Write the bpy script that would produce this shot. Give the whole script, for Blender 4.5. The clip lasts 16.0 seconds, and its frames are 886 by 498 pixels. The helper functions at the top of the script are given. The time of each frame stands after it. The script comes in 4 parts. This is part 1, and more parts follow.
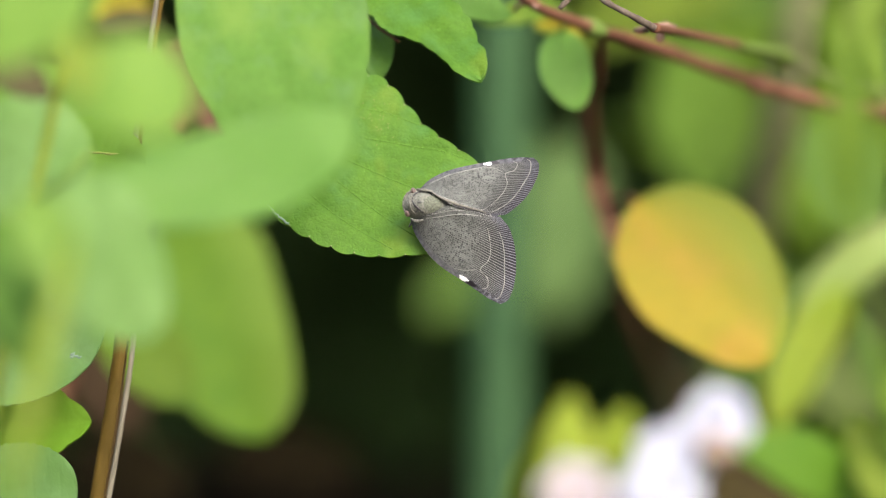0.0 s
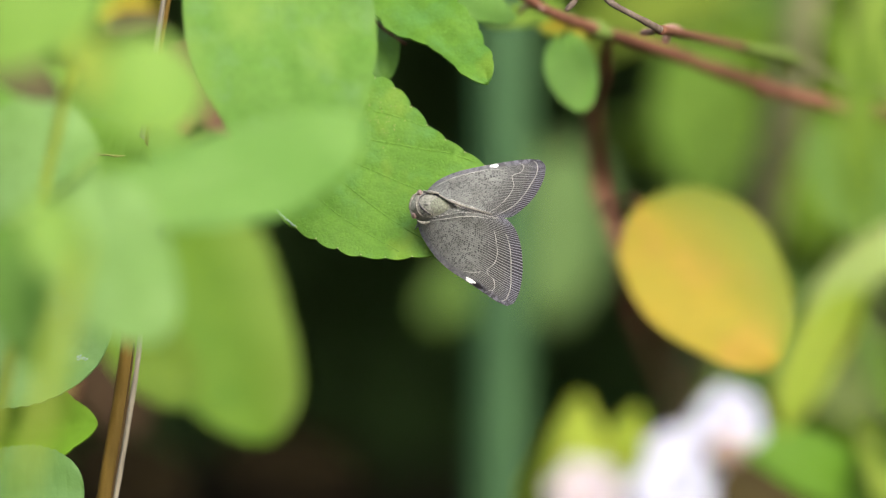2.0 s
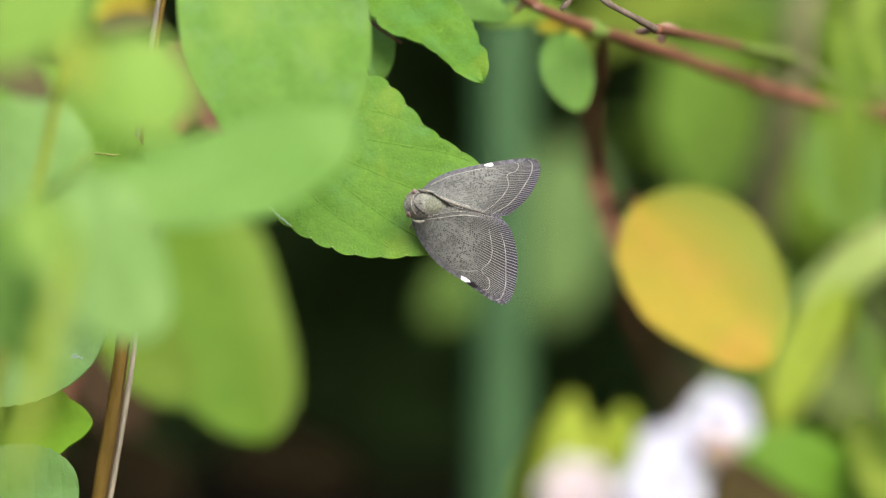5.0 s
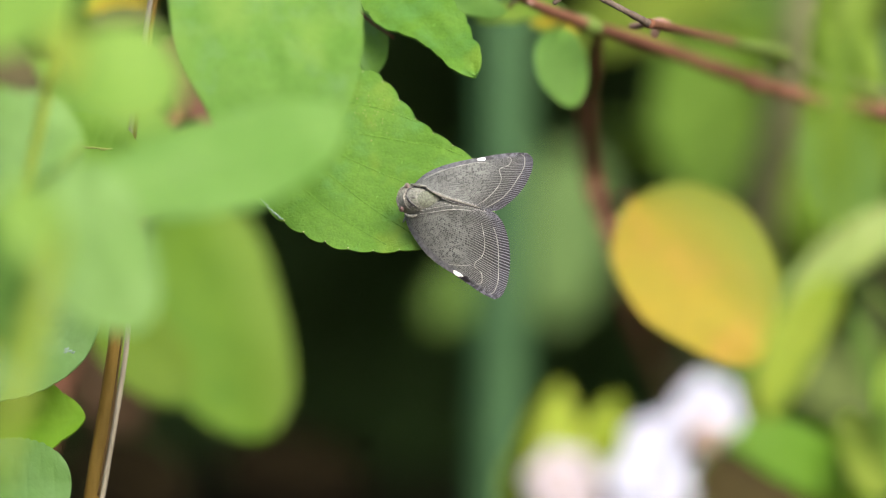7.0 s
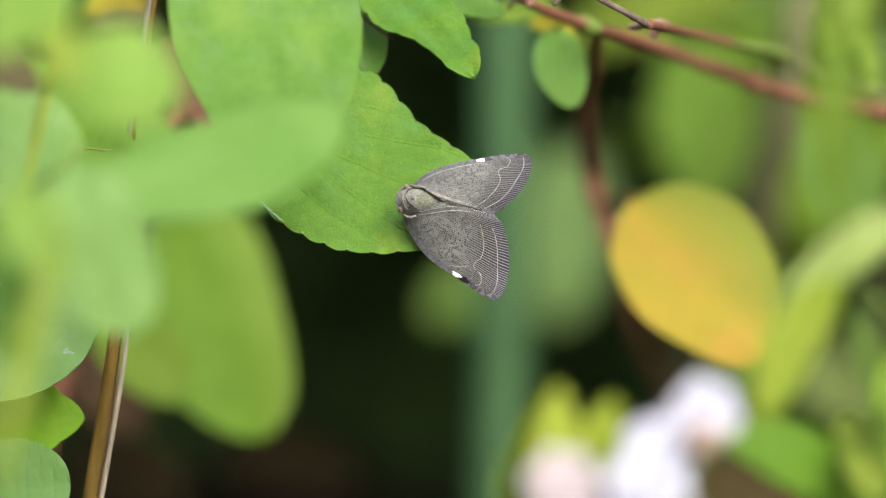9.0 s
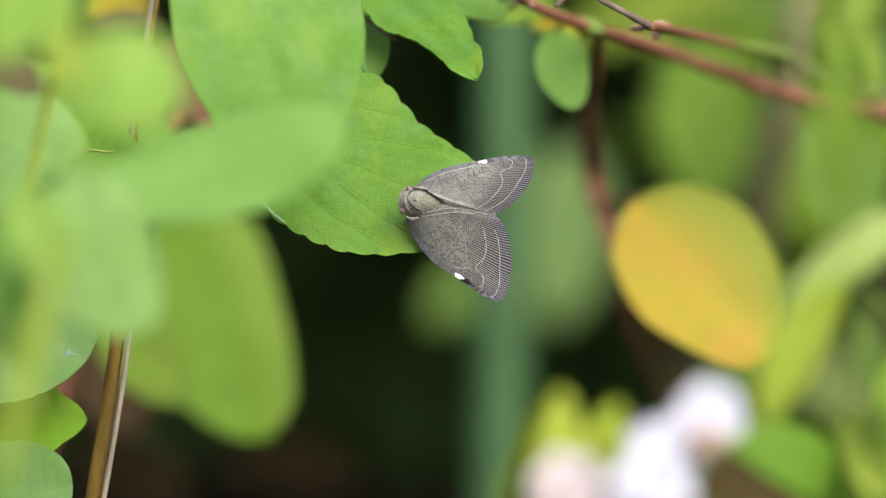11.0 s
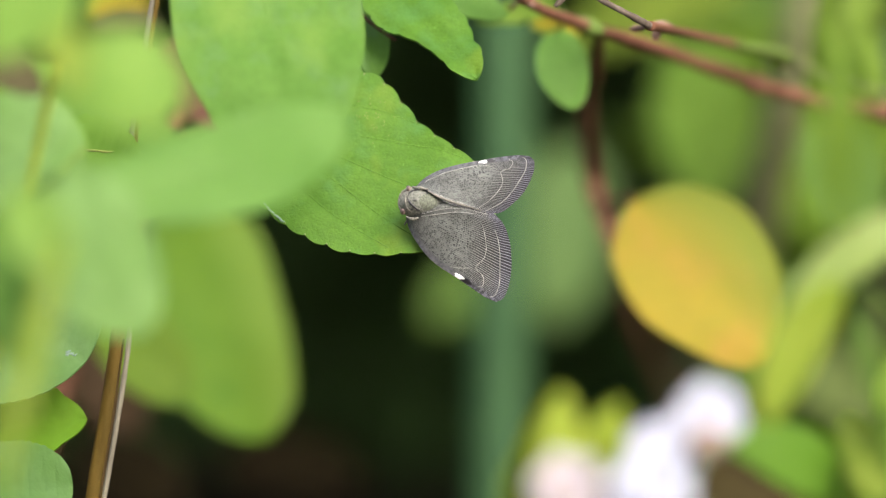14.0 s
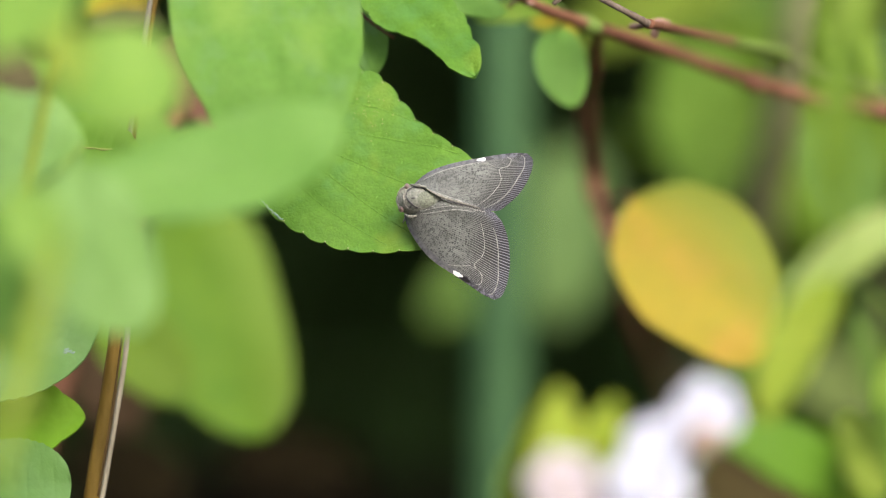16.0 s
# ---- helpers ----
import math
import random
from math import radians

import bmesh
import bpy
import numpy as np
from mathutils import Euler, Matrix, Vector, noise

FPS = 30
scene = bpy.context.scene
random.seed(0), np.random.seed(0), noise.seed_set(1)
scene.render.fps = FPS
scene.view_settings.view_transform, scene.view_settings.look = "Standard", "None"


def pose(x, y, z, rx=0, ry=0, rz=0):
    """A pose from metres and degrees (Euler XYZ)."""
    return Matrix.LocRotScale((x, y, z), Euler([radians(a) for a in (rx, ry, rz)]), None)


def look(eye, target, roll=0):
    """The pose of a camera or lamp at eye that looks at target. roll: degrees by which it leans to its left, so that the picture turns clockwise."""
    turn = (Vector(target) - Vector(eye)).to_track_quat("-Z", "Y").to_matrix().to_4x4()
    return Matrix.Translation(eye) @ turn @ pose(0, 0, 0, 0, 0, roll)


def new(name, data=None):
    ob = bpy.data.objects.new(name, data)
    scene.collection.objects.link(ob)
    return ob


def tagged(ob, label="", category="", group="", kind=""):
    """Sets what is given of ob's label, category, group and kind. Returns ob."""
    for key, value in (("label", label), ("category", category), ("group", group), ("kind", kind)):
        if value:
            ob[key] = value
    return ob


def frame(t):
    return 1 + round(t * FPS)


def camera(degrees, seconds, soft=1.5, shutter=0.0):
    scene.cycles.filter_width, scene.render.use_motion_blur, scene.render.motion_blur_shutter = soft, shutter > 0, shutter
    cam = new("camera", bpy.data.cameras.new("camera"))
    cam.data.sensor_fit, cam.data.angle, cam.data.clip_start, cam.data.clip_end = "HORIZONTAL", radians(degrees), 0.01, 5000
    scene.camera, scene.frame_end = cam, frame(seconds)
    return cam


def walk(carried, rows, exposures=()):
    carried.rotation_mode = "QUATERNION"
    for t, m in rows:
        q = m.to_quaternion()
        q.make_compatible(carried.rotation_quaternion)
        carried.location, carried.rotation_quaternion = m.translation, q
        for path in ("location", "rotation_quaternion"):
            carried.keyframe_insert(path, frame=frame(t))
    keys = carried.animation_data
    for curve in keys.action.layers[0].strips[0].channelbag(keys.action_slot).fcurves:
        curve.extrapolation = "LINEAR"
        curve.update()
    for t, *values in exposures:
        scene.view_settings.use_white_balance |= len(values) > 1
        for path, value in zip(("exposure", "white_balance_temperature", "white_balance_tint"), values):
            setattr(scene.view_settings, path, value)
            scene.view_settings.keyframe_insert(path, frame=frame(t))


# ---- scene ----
cam = camera(11.0, 16.0, soft=1.25)
cam.data.dof.use_dof = True
cam.data.dof.focus_distance = 0.419
cam.data.dof.aperture_fstop = 16.0
PATH = [
    (0.0, pose(-0.001304, -0.415743, 0.659617, 81.8714, 0, -0.1233)),
    (0.5, pose(-0.001589, -0.415728, 0.659722, 81.8657, 0, -0.1378)),
    (1.0, pose(-0.001795, -0.415751, 0.659563, 81.8797, 0, -0.1578)),
    (1.5, pose(-0.002068, -0.415770, 0.659427, 81.9054, 0, -0.1841)),
    (2.0, pose(-0.002426, -0.415761, 0.659488, 81.9146, 0, -0.1959)),
    (2.5, pose(-0.002501, -0.415754, 0.659537, 81.9083, 0, -0.1976)),
    (3.0, pose(-0.002138, -0.415764, 0.659465, 81.9116, 0, -0.1808)),
    (3.5, pose(-0.001754, -0.415772, 0.659411, 81.8970, 0, -0.1613)),
    (4.0, pose(-0.001722, -0.415718, 0.659792, 81.8768, 0, -0.1481)),
    (6.5, pose(0.000046, -0.415968, 0.658016, 82.0467, 0, 0.0064)),
    (7.0, pose(0.000343, -0.415998, 0.657805, 82.0627, 0, 0.0288)),
    (7.5, pose(0.000585, -0.416005, 0.657750, 82.0719, 0, 0.0486)),
    (8.0, pose(0.000697, -0.416000, 0.657788, 82.0671, 0, 0.0599)),
    (8.5, pose(0.000661, -0.415984, 0.657902, 82.0534, 0, 0.0540)),
    (9.0, pose(0.000534, -0.415956, 0.658103, 82.0343, 0, 0.0429)),
    (11.5, pose(0.000018, -0.415900, 0.658502, 81.9998, 0, 0.0024)),
    (12.0, pose(0.000018, -0.415900, 0.658502, 81.9998, 0, 0.0024)),
    (12.5, pose(0.000018, -0.415900, 0.658502, 81.9998, 0, 0.0024)),
    (13.0, pose(0.000018, -0.415900, 0.658502, 81.9998, 0, 0.0024)),
    (13.5, pose(0.000018, -0.415900, 0.658502, 81.9998, 0, 0.0024)),
    (14.0, pose(0.000018, -0.415900, 0.658502, 81.9998, 0, 0.0024)),
    (14.5, pose(0.000018, -0.415900, 0.658502, 81.9998, 0, 0.0024)),
    (15.0, pose(0.000134, -0.415904, 0.658474, 81.9994, 0, 0.0153)),
    (15.5, pose(0.000263, -0.415913, 0.658405, 81.9798, 0, 0.0084)),
    (16.0, pose(0.000357, -0.415928, 0.658304, 81.9991, 0, 0.0285)),
]
walk(cam, PATH)

# ---- light: bright, thinly clouded sky ----
scene.view_settings.exposure = 1.36
world = bpy.data.worlds.new("sky")
scene.world = world
world.use_nodes = True
sky = world.node_tree.nodes.new("ShaderNodeTexSky")
sky.sky_type = "NISHITA"
sky.sun_disc = False
sky.sun_elevation = radians(43)
sky.sun_rotation = radians(153)
sky.dust_density = 5.0
sky.ozone_density = 1.0
back = world.node_tree.nodes["Background"]
back.inputs["Strength"].default_value = 0.14
world.node_tree.links.new(sky.outputs["Color"], back.inputs["Color"])
sun = new("sun", bpy.data.lights.new("sun", "SUN"))
sun.data.energy = 1.6
sun.data.angle = radians(50)
sun.data.color = (0.995, 0.985, 0.975)
sun.matrix_world = look((1.0, -2.2, 2.25), (0, 0, 0))


# ---- materials ----
def nodes_of(name):
    m = bpy.data.materials.new(name)
    m.use_nodes = True
    nt = m.node_tree
    return m, nt, nt.nodes["Principled BSDF"], nt.nodes["Material Output"]


def add(nt, kind, **values):
    n = nt.nodes.new(kind)
    for k, v in values.items():
        n.inputs[k.replace("_", " ")].default_value = v
    return n


def math_node(nt, op, a, b=None, c=None):
    n = nt.nodes.new("ShaderNodeMath")
    n.operation = op
    for i, v in enumerate((a, b, c)):
        if v is None:
            continue
        if isinstance(v, (int, float)):
            n.inputs[i].default_value = v
        else:
            nt.links.new(v, n.inputs[i])
    return n.outputs[0]


def mix_color(nt, fac, a, b):
    n = nt.nodes.new("ShaderNodeMix")
    n.data_type = "RGBA"
    for sock, v in ((n.inputs[0], fac), (n.inputs[6], a), (n.inputs[7], b)):
        if isinstance(v, (int, float)):
            sock.default_value = v
        elif isinstance(v, tuple):
            sock.default_value = (*v, 1.0)
        else:
            nt.links.new(v, sock)
    return n.outputs[2]


def noise_of(nt, scale, detail=3.0, rough=0.55, stretch=None):
    tc = nt.nodes.new("ShaderNodeTexCoord")
    n = add(nt, "ShaderNodeTexNoise", Scale=scale, Detail=detail, Roughness=rough)
    if stretch:
        mp = nt.nodes.new("ShaderNodeMapping")
        mp.inputs["Scale"].default_value = stretch
        nt.links.new(tc.outputs["Object"], mp.inputs["Vector"])
        nt.links.new(mp.outputs["Vector"], n.inputs["Vector"])
    else:
        nt.links.new(tc.outputs["Object"], n.inputs["Vector"])
    return n.outputs["Fac"]


def ramp(nt, fac, lo, hi):
    n = nt.nodes.new("ShaderNodeMapRange")
    n.inputs["From Min"].default_value = lo
    n.inputs["From Max"].default_value = hi
    nt.links.new(fac, n.inputs["Value"])
    return n.outputs["Result"]


def bump(nt, bsdf, height, strength, distance):
    b = add(nt, "ShaderNodeBump", Strength=strength, Distance=distance)
    nt.links.new(height, b.inputs["Height"])
    nt.links.new(b.outputs["Normal"], bsdf.inputs["Normal"])


def leaf_material(name, deep, light, glow=0.35, veins=9.0, rough=0.56, patch=None, patch_at=(0.5, 0.7), slant=0.4, tint=None, line=0.1, grain=0.38, micro=0.0, relief=0.6, cool=None):
    """Leaf tissue: mottled green, vein lines darkened as crease shadow, light passing through the blade."""
    m, nt, bsdf, out = nodes_of(name)
    big = ramp(nt, noise_of(nt, 180.0, 2.0), 0.35, 0.65)
    fine = ramp(nt, noise_of(nt, 1500.0, 4.0), 0.3, 0.7)
    col = mix_color(nt, big, deep, light)
    col = mix_color(nt, math_node(nt, "MULTIPLY", fine, grain), col, tuple(0.55 * c for c in deep))
    if micro:
        speck = ramp(nt, noise_of(nt, 5600.0, 3.0, 0.7), 0.42, 0.62)
        col = mix_color(nt, math_node(nt, "MULTIPLY", speck, micro), col, tuple(0.62 * c for c in deep))
        dots = ramp(nt, noise_of(nt, 2300.0, 2.0), 0.70, 0.76)
        col = mix_color(nt, math_node(nt, "MULTIPLY", dots, 0.5), col, tuple(1.5 * c + 0.03 for c in light))
    if cool:
        col = mix_color(nt, math_node(nt, "MULTIPLY", ramp(nt, noise_of(nt, 320.0, 3.0, 0.6), 0.5, 0.72), 0.7), col, cool)
    if patch:
        where = ramp(nt, noise_of(nt, 110.0, 3.0, 0.6), *patch_at)
        col = mix_color(nt, where, col, patch)
    uv = nt.nodes.new("ShaderNodeTexCoord")
    sep = nt.nodes.new("ShaderNodeSeparateXYZ")
    nt.links.new(uv.outputs["UV"], sep.inputs[0])
    across = math_node(nt, "ABSOLUTE", math_node(nt, "MULTIPLY_ADD", sep.outputs[1], 2.0, -1.0))
    along = math_node(nt, "SUBTRACT", sep.outputs[0], math_node(nt, "MULTIPLY", math_node(nt, "POWER", across, 1.15), slant))
    along = math_node(nt, "ADD", along, math_node(nt, "MULTIPLY", noise_of(nt, 90.0, 2.0), 0.12))
    saw = math_node(nt, "PINGPONG", math_node(nt, "MULTIPLY", along, veins), 0.5)
    lines = math_node(nt, "SUBTRACT", 1.0, ramp(nt, saw, 0.0, 0.03))
    if tint:
        col = mix_color(nt, math_node(nt, "MULTIPLY", ramp(nt, sep.outputs[1], 0.42, 0.88), 0.95), col, tint)
    # Darker green along the veins imitates shadow in their creases.
    col = mix_color(nt, math_node(nt, "MULTIPLY", lines, line), col, tuple(0.6 * c for c in deep))
    nt.links.new(col, bsdf.inputs["Base Color"])
    bsdf.inputs["Roughness"].default_value = rough
    bsdf.inputs["Specular IOR Level"].default_value = 0.2
    net = add(nt, "ShaderNodeTexVoronoi", Scale=2400.0)
    net.feature = "DISTANCE_TO_EDGE"
    nt.links.new(uv.outputs["Object"], net.inputs["Vector"])
    cells = ramp(nt, net.outputs["Distance"], 0.0, 0.22)
    height = math_node(nt, "ADD", math_node(nt, "MULTIPLY", fine, 0.5), math_node(nt, "MULTIPLY", cells, 0.3))
    height = math_node(nt, "SUBTRACT", height, math_node(nt, "MULTIPLY", lines, 2.5 * line))
    bump(nt, bsdf, height, relief, 0.00013)
    tr = nt.nodes.new("ShaderNodeBsdfTranslucent")
    nt.links.new(mix_color(nt, 0.5, col, tuple(c * k for c, k in zip(light, (1.5, 1.25, 0.5)))), tr.inputs["Color"])
    mx = nt.nodes.new("ShaderNodeMixShader")
    mx.inputs[0].default_value = glow
    nt.links.new(bsdf.outputs[0], mx.inputs[1])
    nt.links.new(tr.outputs[0], mx.inputs[2])
    nt.links.new(mx.outputs[0], out.inputs["Surface"])
    return m


def bark_material(name, dark, pale, scale=900.0, rough=0.65, stretch=(1, 1, 0.12), gloss=0.12):
    m, nt, bsdf, out = nodes_of(name)
    a = ramp(nt, noise_of(nt, scale, 4.0, 0.6, stretch), 0.3, 0.7)
    b = ramp(nt, noise_of(nt, scale * 0.15, 2.0), 0.4, 0.7)
    col = mix_color(nt, a, dark, pale)
    col = mix_color(nt, math_node(nt, "MULTIPLY", b, 0.5), col, tuple(0.5 * c for c in dark))
    nt.links.new(col, bsdf.inputs["Base Color"])
    bsdf.inputs["Roughness"].default_value = rough
    bsdf.inputs["Specular IOR Level"].default_value = gloss
    bump(nt, bsdf, a, 0.6, 0.0002)
    return m


HOST = leaf_material("host_leaf_green", (0.085, 0.205, 0.017), (0.118, 0.255, 0.024), 0.34, veins=3.4, patch=(0.20, 0.29, 0.03), patch_at=(0.58, 0.78), slant=0.75, line=0.05, grain=0.42, micro=0.45, relief=0.6, cool=(0.085, 0.215, 0.045))
FRESH = leaf_material("fresh_leaf_green", (0.115, 0.25, 0.030), (0.155, 0.31, 0.048), 0.42, veins=4.0)
PALE = leaf_material("pale_leaf_green", (0.126, 0.264, 0.046), (0.162, 0.312, 0.066), 0.42, veins=4.0)
LIME = leaf_material("lime_leaf_green", (0.18, 0.30, 0.034), (0.25, 0.37, 0.055), 0.45, veins=4.0)
MOSS = leaf_material("moss_leaf_green", (0.085, 0.165, 0.022), (0.125, 0.22, 0.034), 0.4, veins=4.0)
# Leaf green darkened so that shade is part of the colour.
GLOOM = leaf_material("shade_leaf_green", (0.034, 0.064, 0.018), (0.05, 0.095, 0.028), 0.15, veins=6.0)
YELLOW = leaf_material("yellowing_leaf", (0.350, 0.272, 0.020), (0.30, 0.258, 0.018), 0.38, veins=4.0, patch=(0.365, 0.228, 0.030), patch_at=(0.50, 0.70), tint=(0.17, 0.215, 0.018))
RED_BARK = bark_material("red_brown_bark", (0.118, 0.048, 0.026), (0.20, 0.096, 0.059))
GREY_BARK = bark_material("grey_bark", (0.07, 0.05, 0.035), (0.22, 0.18, 0.14))
DRY = bark_material("dry_straw_stem", (0.115, 0.072, 0.012), (0.185, 0.12, 0.026))
STRAW = bark_material("pale_straw", (0.18, 0.16, 0.115), (0.26, 0.235, 0.17))
GREEN_STEM = bark_material("green_stem", (0.12, 0.22, 0.035), (0.20, 0.30, 0.06))
YELLOW_STEM = bark_material("yellow_green_stem", (0.20, 0.25, 0.05), (0.28, 0.31, 0.08))
PINK_BUD = bark_material("pink_bud", (0.26, 0.15, 0.11), (0.38, 0.25, 0.19))
WITHER = bark_material("withered_leaf", (0.060, 0.028, 0.016), (0.105, 0.052, 0.032), 500.0, 0.8, (1, 1, 1))
OLIVE_BARK = bark_material("olive_bark", (0.115, 0.125, 0.05), (0.19, 0.19, 0.09))
VEIN_GREEN = bark_material("pale_tooth", (0.22, 0.27, 0.09), (0.32, 0.36, 0.15))
SOFT = leaf_material("soft_leaf_green", (0.142, 0.265, 0.036), (0.188, 0.325, 0.052), 0.32, veins=4.0)
OLIVE = leaf_material("olive_leaf_green", (0.095, 0.178, 0.008), (0.128, 0.215, 0.012), 0.42, veins=4.0)
OLIVE_STEM = bark_material("olive_green_stem", (0.085, 0.135, 0.025), (0.13, 0.18, 0.04))
CREAM = leaf_material("pale_lime_leaf", (0.27, 0.36, 0.09), (0.33, 0.42, 0.13), 0.42, veins=4.0)
# Mottled green; the bluish cool patches are sheen put into the colour.
SHEENED = leaf_material("sheened_leaf_green", (0.099, 0.230, 0.026), (0.132, 0.275, 0.038), 0.42, veins=4.0, patch=(0.160, 0.285, 0.042), patch_at=(0.54, 0.74), cool=(0.128, 0.250, 0.078))
NETTLE = leaf_material("toothed_leaf_green", (0.108, 0.228, 0.048), (0.145, 0.27, 0.085), 0.4, veins=4.0, relief=0.22, grain=0.25)
BRIGHT = leaf_material("bright_leaf_green", (0.125, 0.275, 0.016), (0.16, 0.31, 0.035), 0.45, veins=4.0, relief=0.2, grain=0.2)
VIVID = leaf_material("vivid_leaf_green", (0.150, 0.325, 0.013), (0.178, 0.35, 0.024), 0.5, veins=4.0, relief=0.2, grain=0.2)
ACID = leaf_material("acid_lime_leaf", (0.235, 0.33, 0.022), (0.30, 0.37, 0.04), 0.45, veins=4.0)
GOLD = leaf_material("yellow_green_leaf", (0.22, 0.32, 0.035), (0.27, 0.35, 0.05), 0.42, veins=4.0)
# Near-black brown: the dimness low in the background is put into the colour.
DUSK = bark_material("shaded_brown", (0.0062, 0.0046, 0.0019), (0.010, 0.0074, 0.003), 400.0, 0.9, (1, 1, 1), 0.02)
GROOVE = bark_material("stem_groove", (0.045, 0.026, 0.008), (0.07, 0.042, 0.014))
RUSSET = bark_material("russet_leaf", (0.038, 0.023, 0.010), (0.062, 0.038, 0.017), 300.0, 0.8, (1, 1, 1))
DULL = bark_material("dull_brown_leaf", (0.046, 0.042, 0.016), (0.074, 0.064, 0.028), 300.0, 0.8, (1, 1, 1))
# Green lowered in colour for a leaf that lies in shade.
SHADE = bark_material("shaded_green_leaf", (0.058, 0.082, 0.02), (0.088, 0.115, 0.03), 300.0, 0.8, (1, 1, 1))
VEIN_DARK = bark_material("green_vein", (0.088, 0.20, 0.018), (0.118, 0.24, 0.026))
LIME_STEM = leaf_material("lime_stem", (0.25, 0.34, 0.03), (0.30, 0.38, 0.045), 0.3, veins=2.0)
# Pale leaf green made brighter to offset shadow from the leaves above.
FRONT = leaf_material("lifted_leaf_green", (0.152, 0.285, 0.066), (0.195, 0.34, 0.096), 0.32, veins=4.0)
DIM = leaf_material("cool_leaf_green", (0.120, 0.262, 0.038), (0.152, 0.305, 0.056), 0.42, veins=4.0)
BROAD = leaf_material("broad_leaf_green", (0.090, 0.198, 0.007), (0.120, 0.232, 0.011), 0.42, veins=4.0, tint=(0.150, 0.245, 0.030))
BUFF = bark_material("buff_bud", (0.30, 0.20, 0.145), (0.40, 0.30, 0.23))
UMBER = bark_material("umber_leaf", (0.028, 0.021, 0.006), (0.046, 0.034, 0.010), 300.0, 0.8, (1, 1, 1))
# Greyed green: haze over the far leaves is mixed into the colour.
HAZE = leaf_material("hazed_leaf_green", (0.112, 0.198, 0.050), (0.145, 0.24, 0.070), 0.42, veins=4.0)
SOIL = bark_material("dark_soil", (0.012, 0.008, 0.005), (0.035, 0.022, 0.014), 60.0, 0.95, (1, 1, 1))


# ---- building helpers ----
def part(name, bm, material, parent, label="", turn=True):
    me = bpy.data.meshes.new(name)
    if turn:
        bmesh.ops.recalc_face_normals(bm, faces=bm.faces)
    bm.to_mesh(me)
    bm.free()
    for p in me.polygons:
        p.use_smooth = True
    me.materials.append(material)
    ob = new(name, me)
    if parent:
        ob.parent = parent
        if parent.type == "EMPTY":
            ob.matrix_parent_inverse = Matrix.Translation(parent.location).inverted()
    return tagged(ob, label)


def thing(name, at, label, category, group="", kind=""):
    ob = new(name)
    ob.empty_display_size = 0.01
    ob.location = at
    return tagged(ob, label, category, group, kind)


def spline(points, n):
    """n + 1 points on a smooth curve through the given ones."""
    p = [Vector(a) for a in points]
    m = len(p) - 1
    d = [max((p[i + 1] - p[i]).length, 1e-9) for i in range(m)]
    tan = [(p[1] - p[0]) / d[0]]
    for i in range(1, m):
        tan.append(((p[i] - p[i - 1]) / d[i - 1] * d[i] + (p[i + 1] - p[i]) / d[i] * d[i - 1]) / (d[i - 1] + d[i]))
    tan.append((p[m] - p[m - 1]) / d[m - 1])
    res = []
    for k in range(n + 1):
        f = k / n * m
        i = min(int(f), m - 1)
        t = f - i
        h = (2 * t ** 3 - 3 * t * t + 1, t ** 3 - 2 * t * t + t, -2 * t ** 3 + 3 * t * t, t ** 3 - t * t)
        res.append(h[0] * p[i] + h[1] * d[i] * tan[i] + h[2] * p[i + 1] + h[3] * d[i] * tan[i + 1])
    return res


def values(v, f):
    """A smooth value from a short list at 0 to 1."""
    x = max(0.0, min(1.0, f)) * (len(v) - 1)
    i = min(int(x), len(v) - 2)
    t = x - i
    a, b, c, d = v[max(i - 1, 0)], v[i], v[i + 1], v[min(i + 2, len(v) - 1)]
    return 0.5 * (2 * b + (c - a) * t + (2 * a - 5 * b + 4 * c - d) * t * t + (3 * b - a - 3 * c + d) * t ** 3)


def tube(points, radii, steps=24, sides=10, bm=None, lump=0.0, seed=0):
    """A round, tapered stem along a smooth curve."""
    bm = bm or bmesh.new()
    rnd = random.Random(seed)
    pts = spline(points, steps)
    rings = []
    ref = Vector((0.3, 0.9, 0.2))
    for k, p in enumerate(pts):
        d = (pts[min(k + 1, steps)] - pts[max(k - 1, 0)]).normalized()
        a = d.cross(ref).normalized()
        b = d.cross(a).normalized()
        r = values(radii, k / steps) * (1 + lump * rnd.uniform(-1, 1))
        rings.append([bm.verts.new(p + r * (math.cos(6.28319 * j / sides) * a + math.sin(6.28319 * j / sides) * b)) for j in range(sides)])
    for k in range(steps):
        for j in range(sides):
            bm.faces.new((rings[k][j], rings[k][(j + 1) % sides], rings[k + 1][(j + 1) % sides], rings[k + 1][j]))
    bm.faces.new(rings[0])
    bm.faces.new(list(reversed(rings[-1])))
    return bm


OVATE = (0.5, 0.8)
ROUND = (0.5, 0.55)
LANCE = (0.75, 0.95)
FACE = (-0.05, -0.8, 0.6)


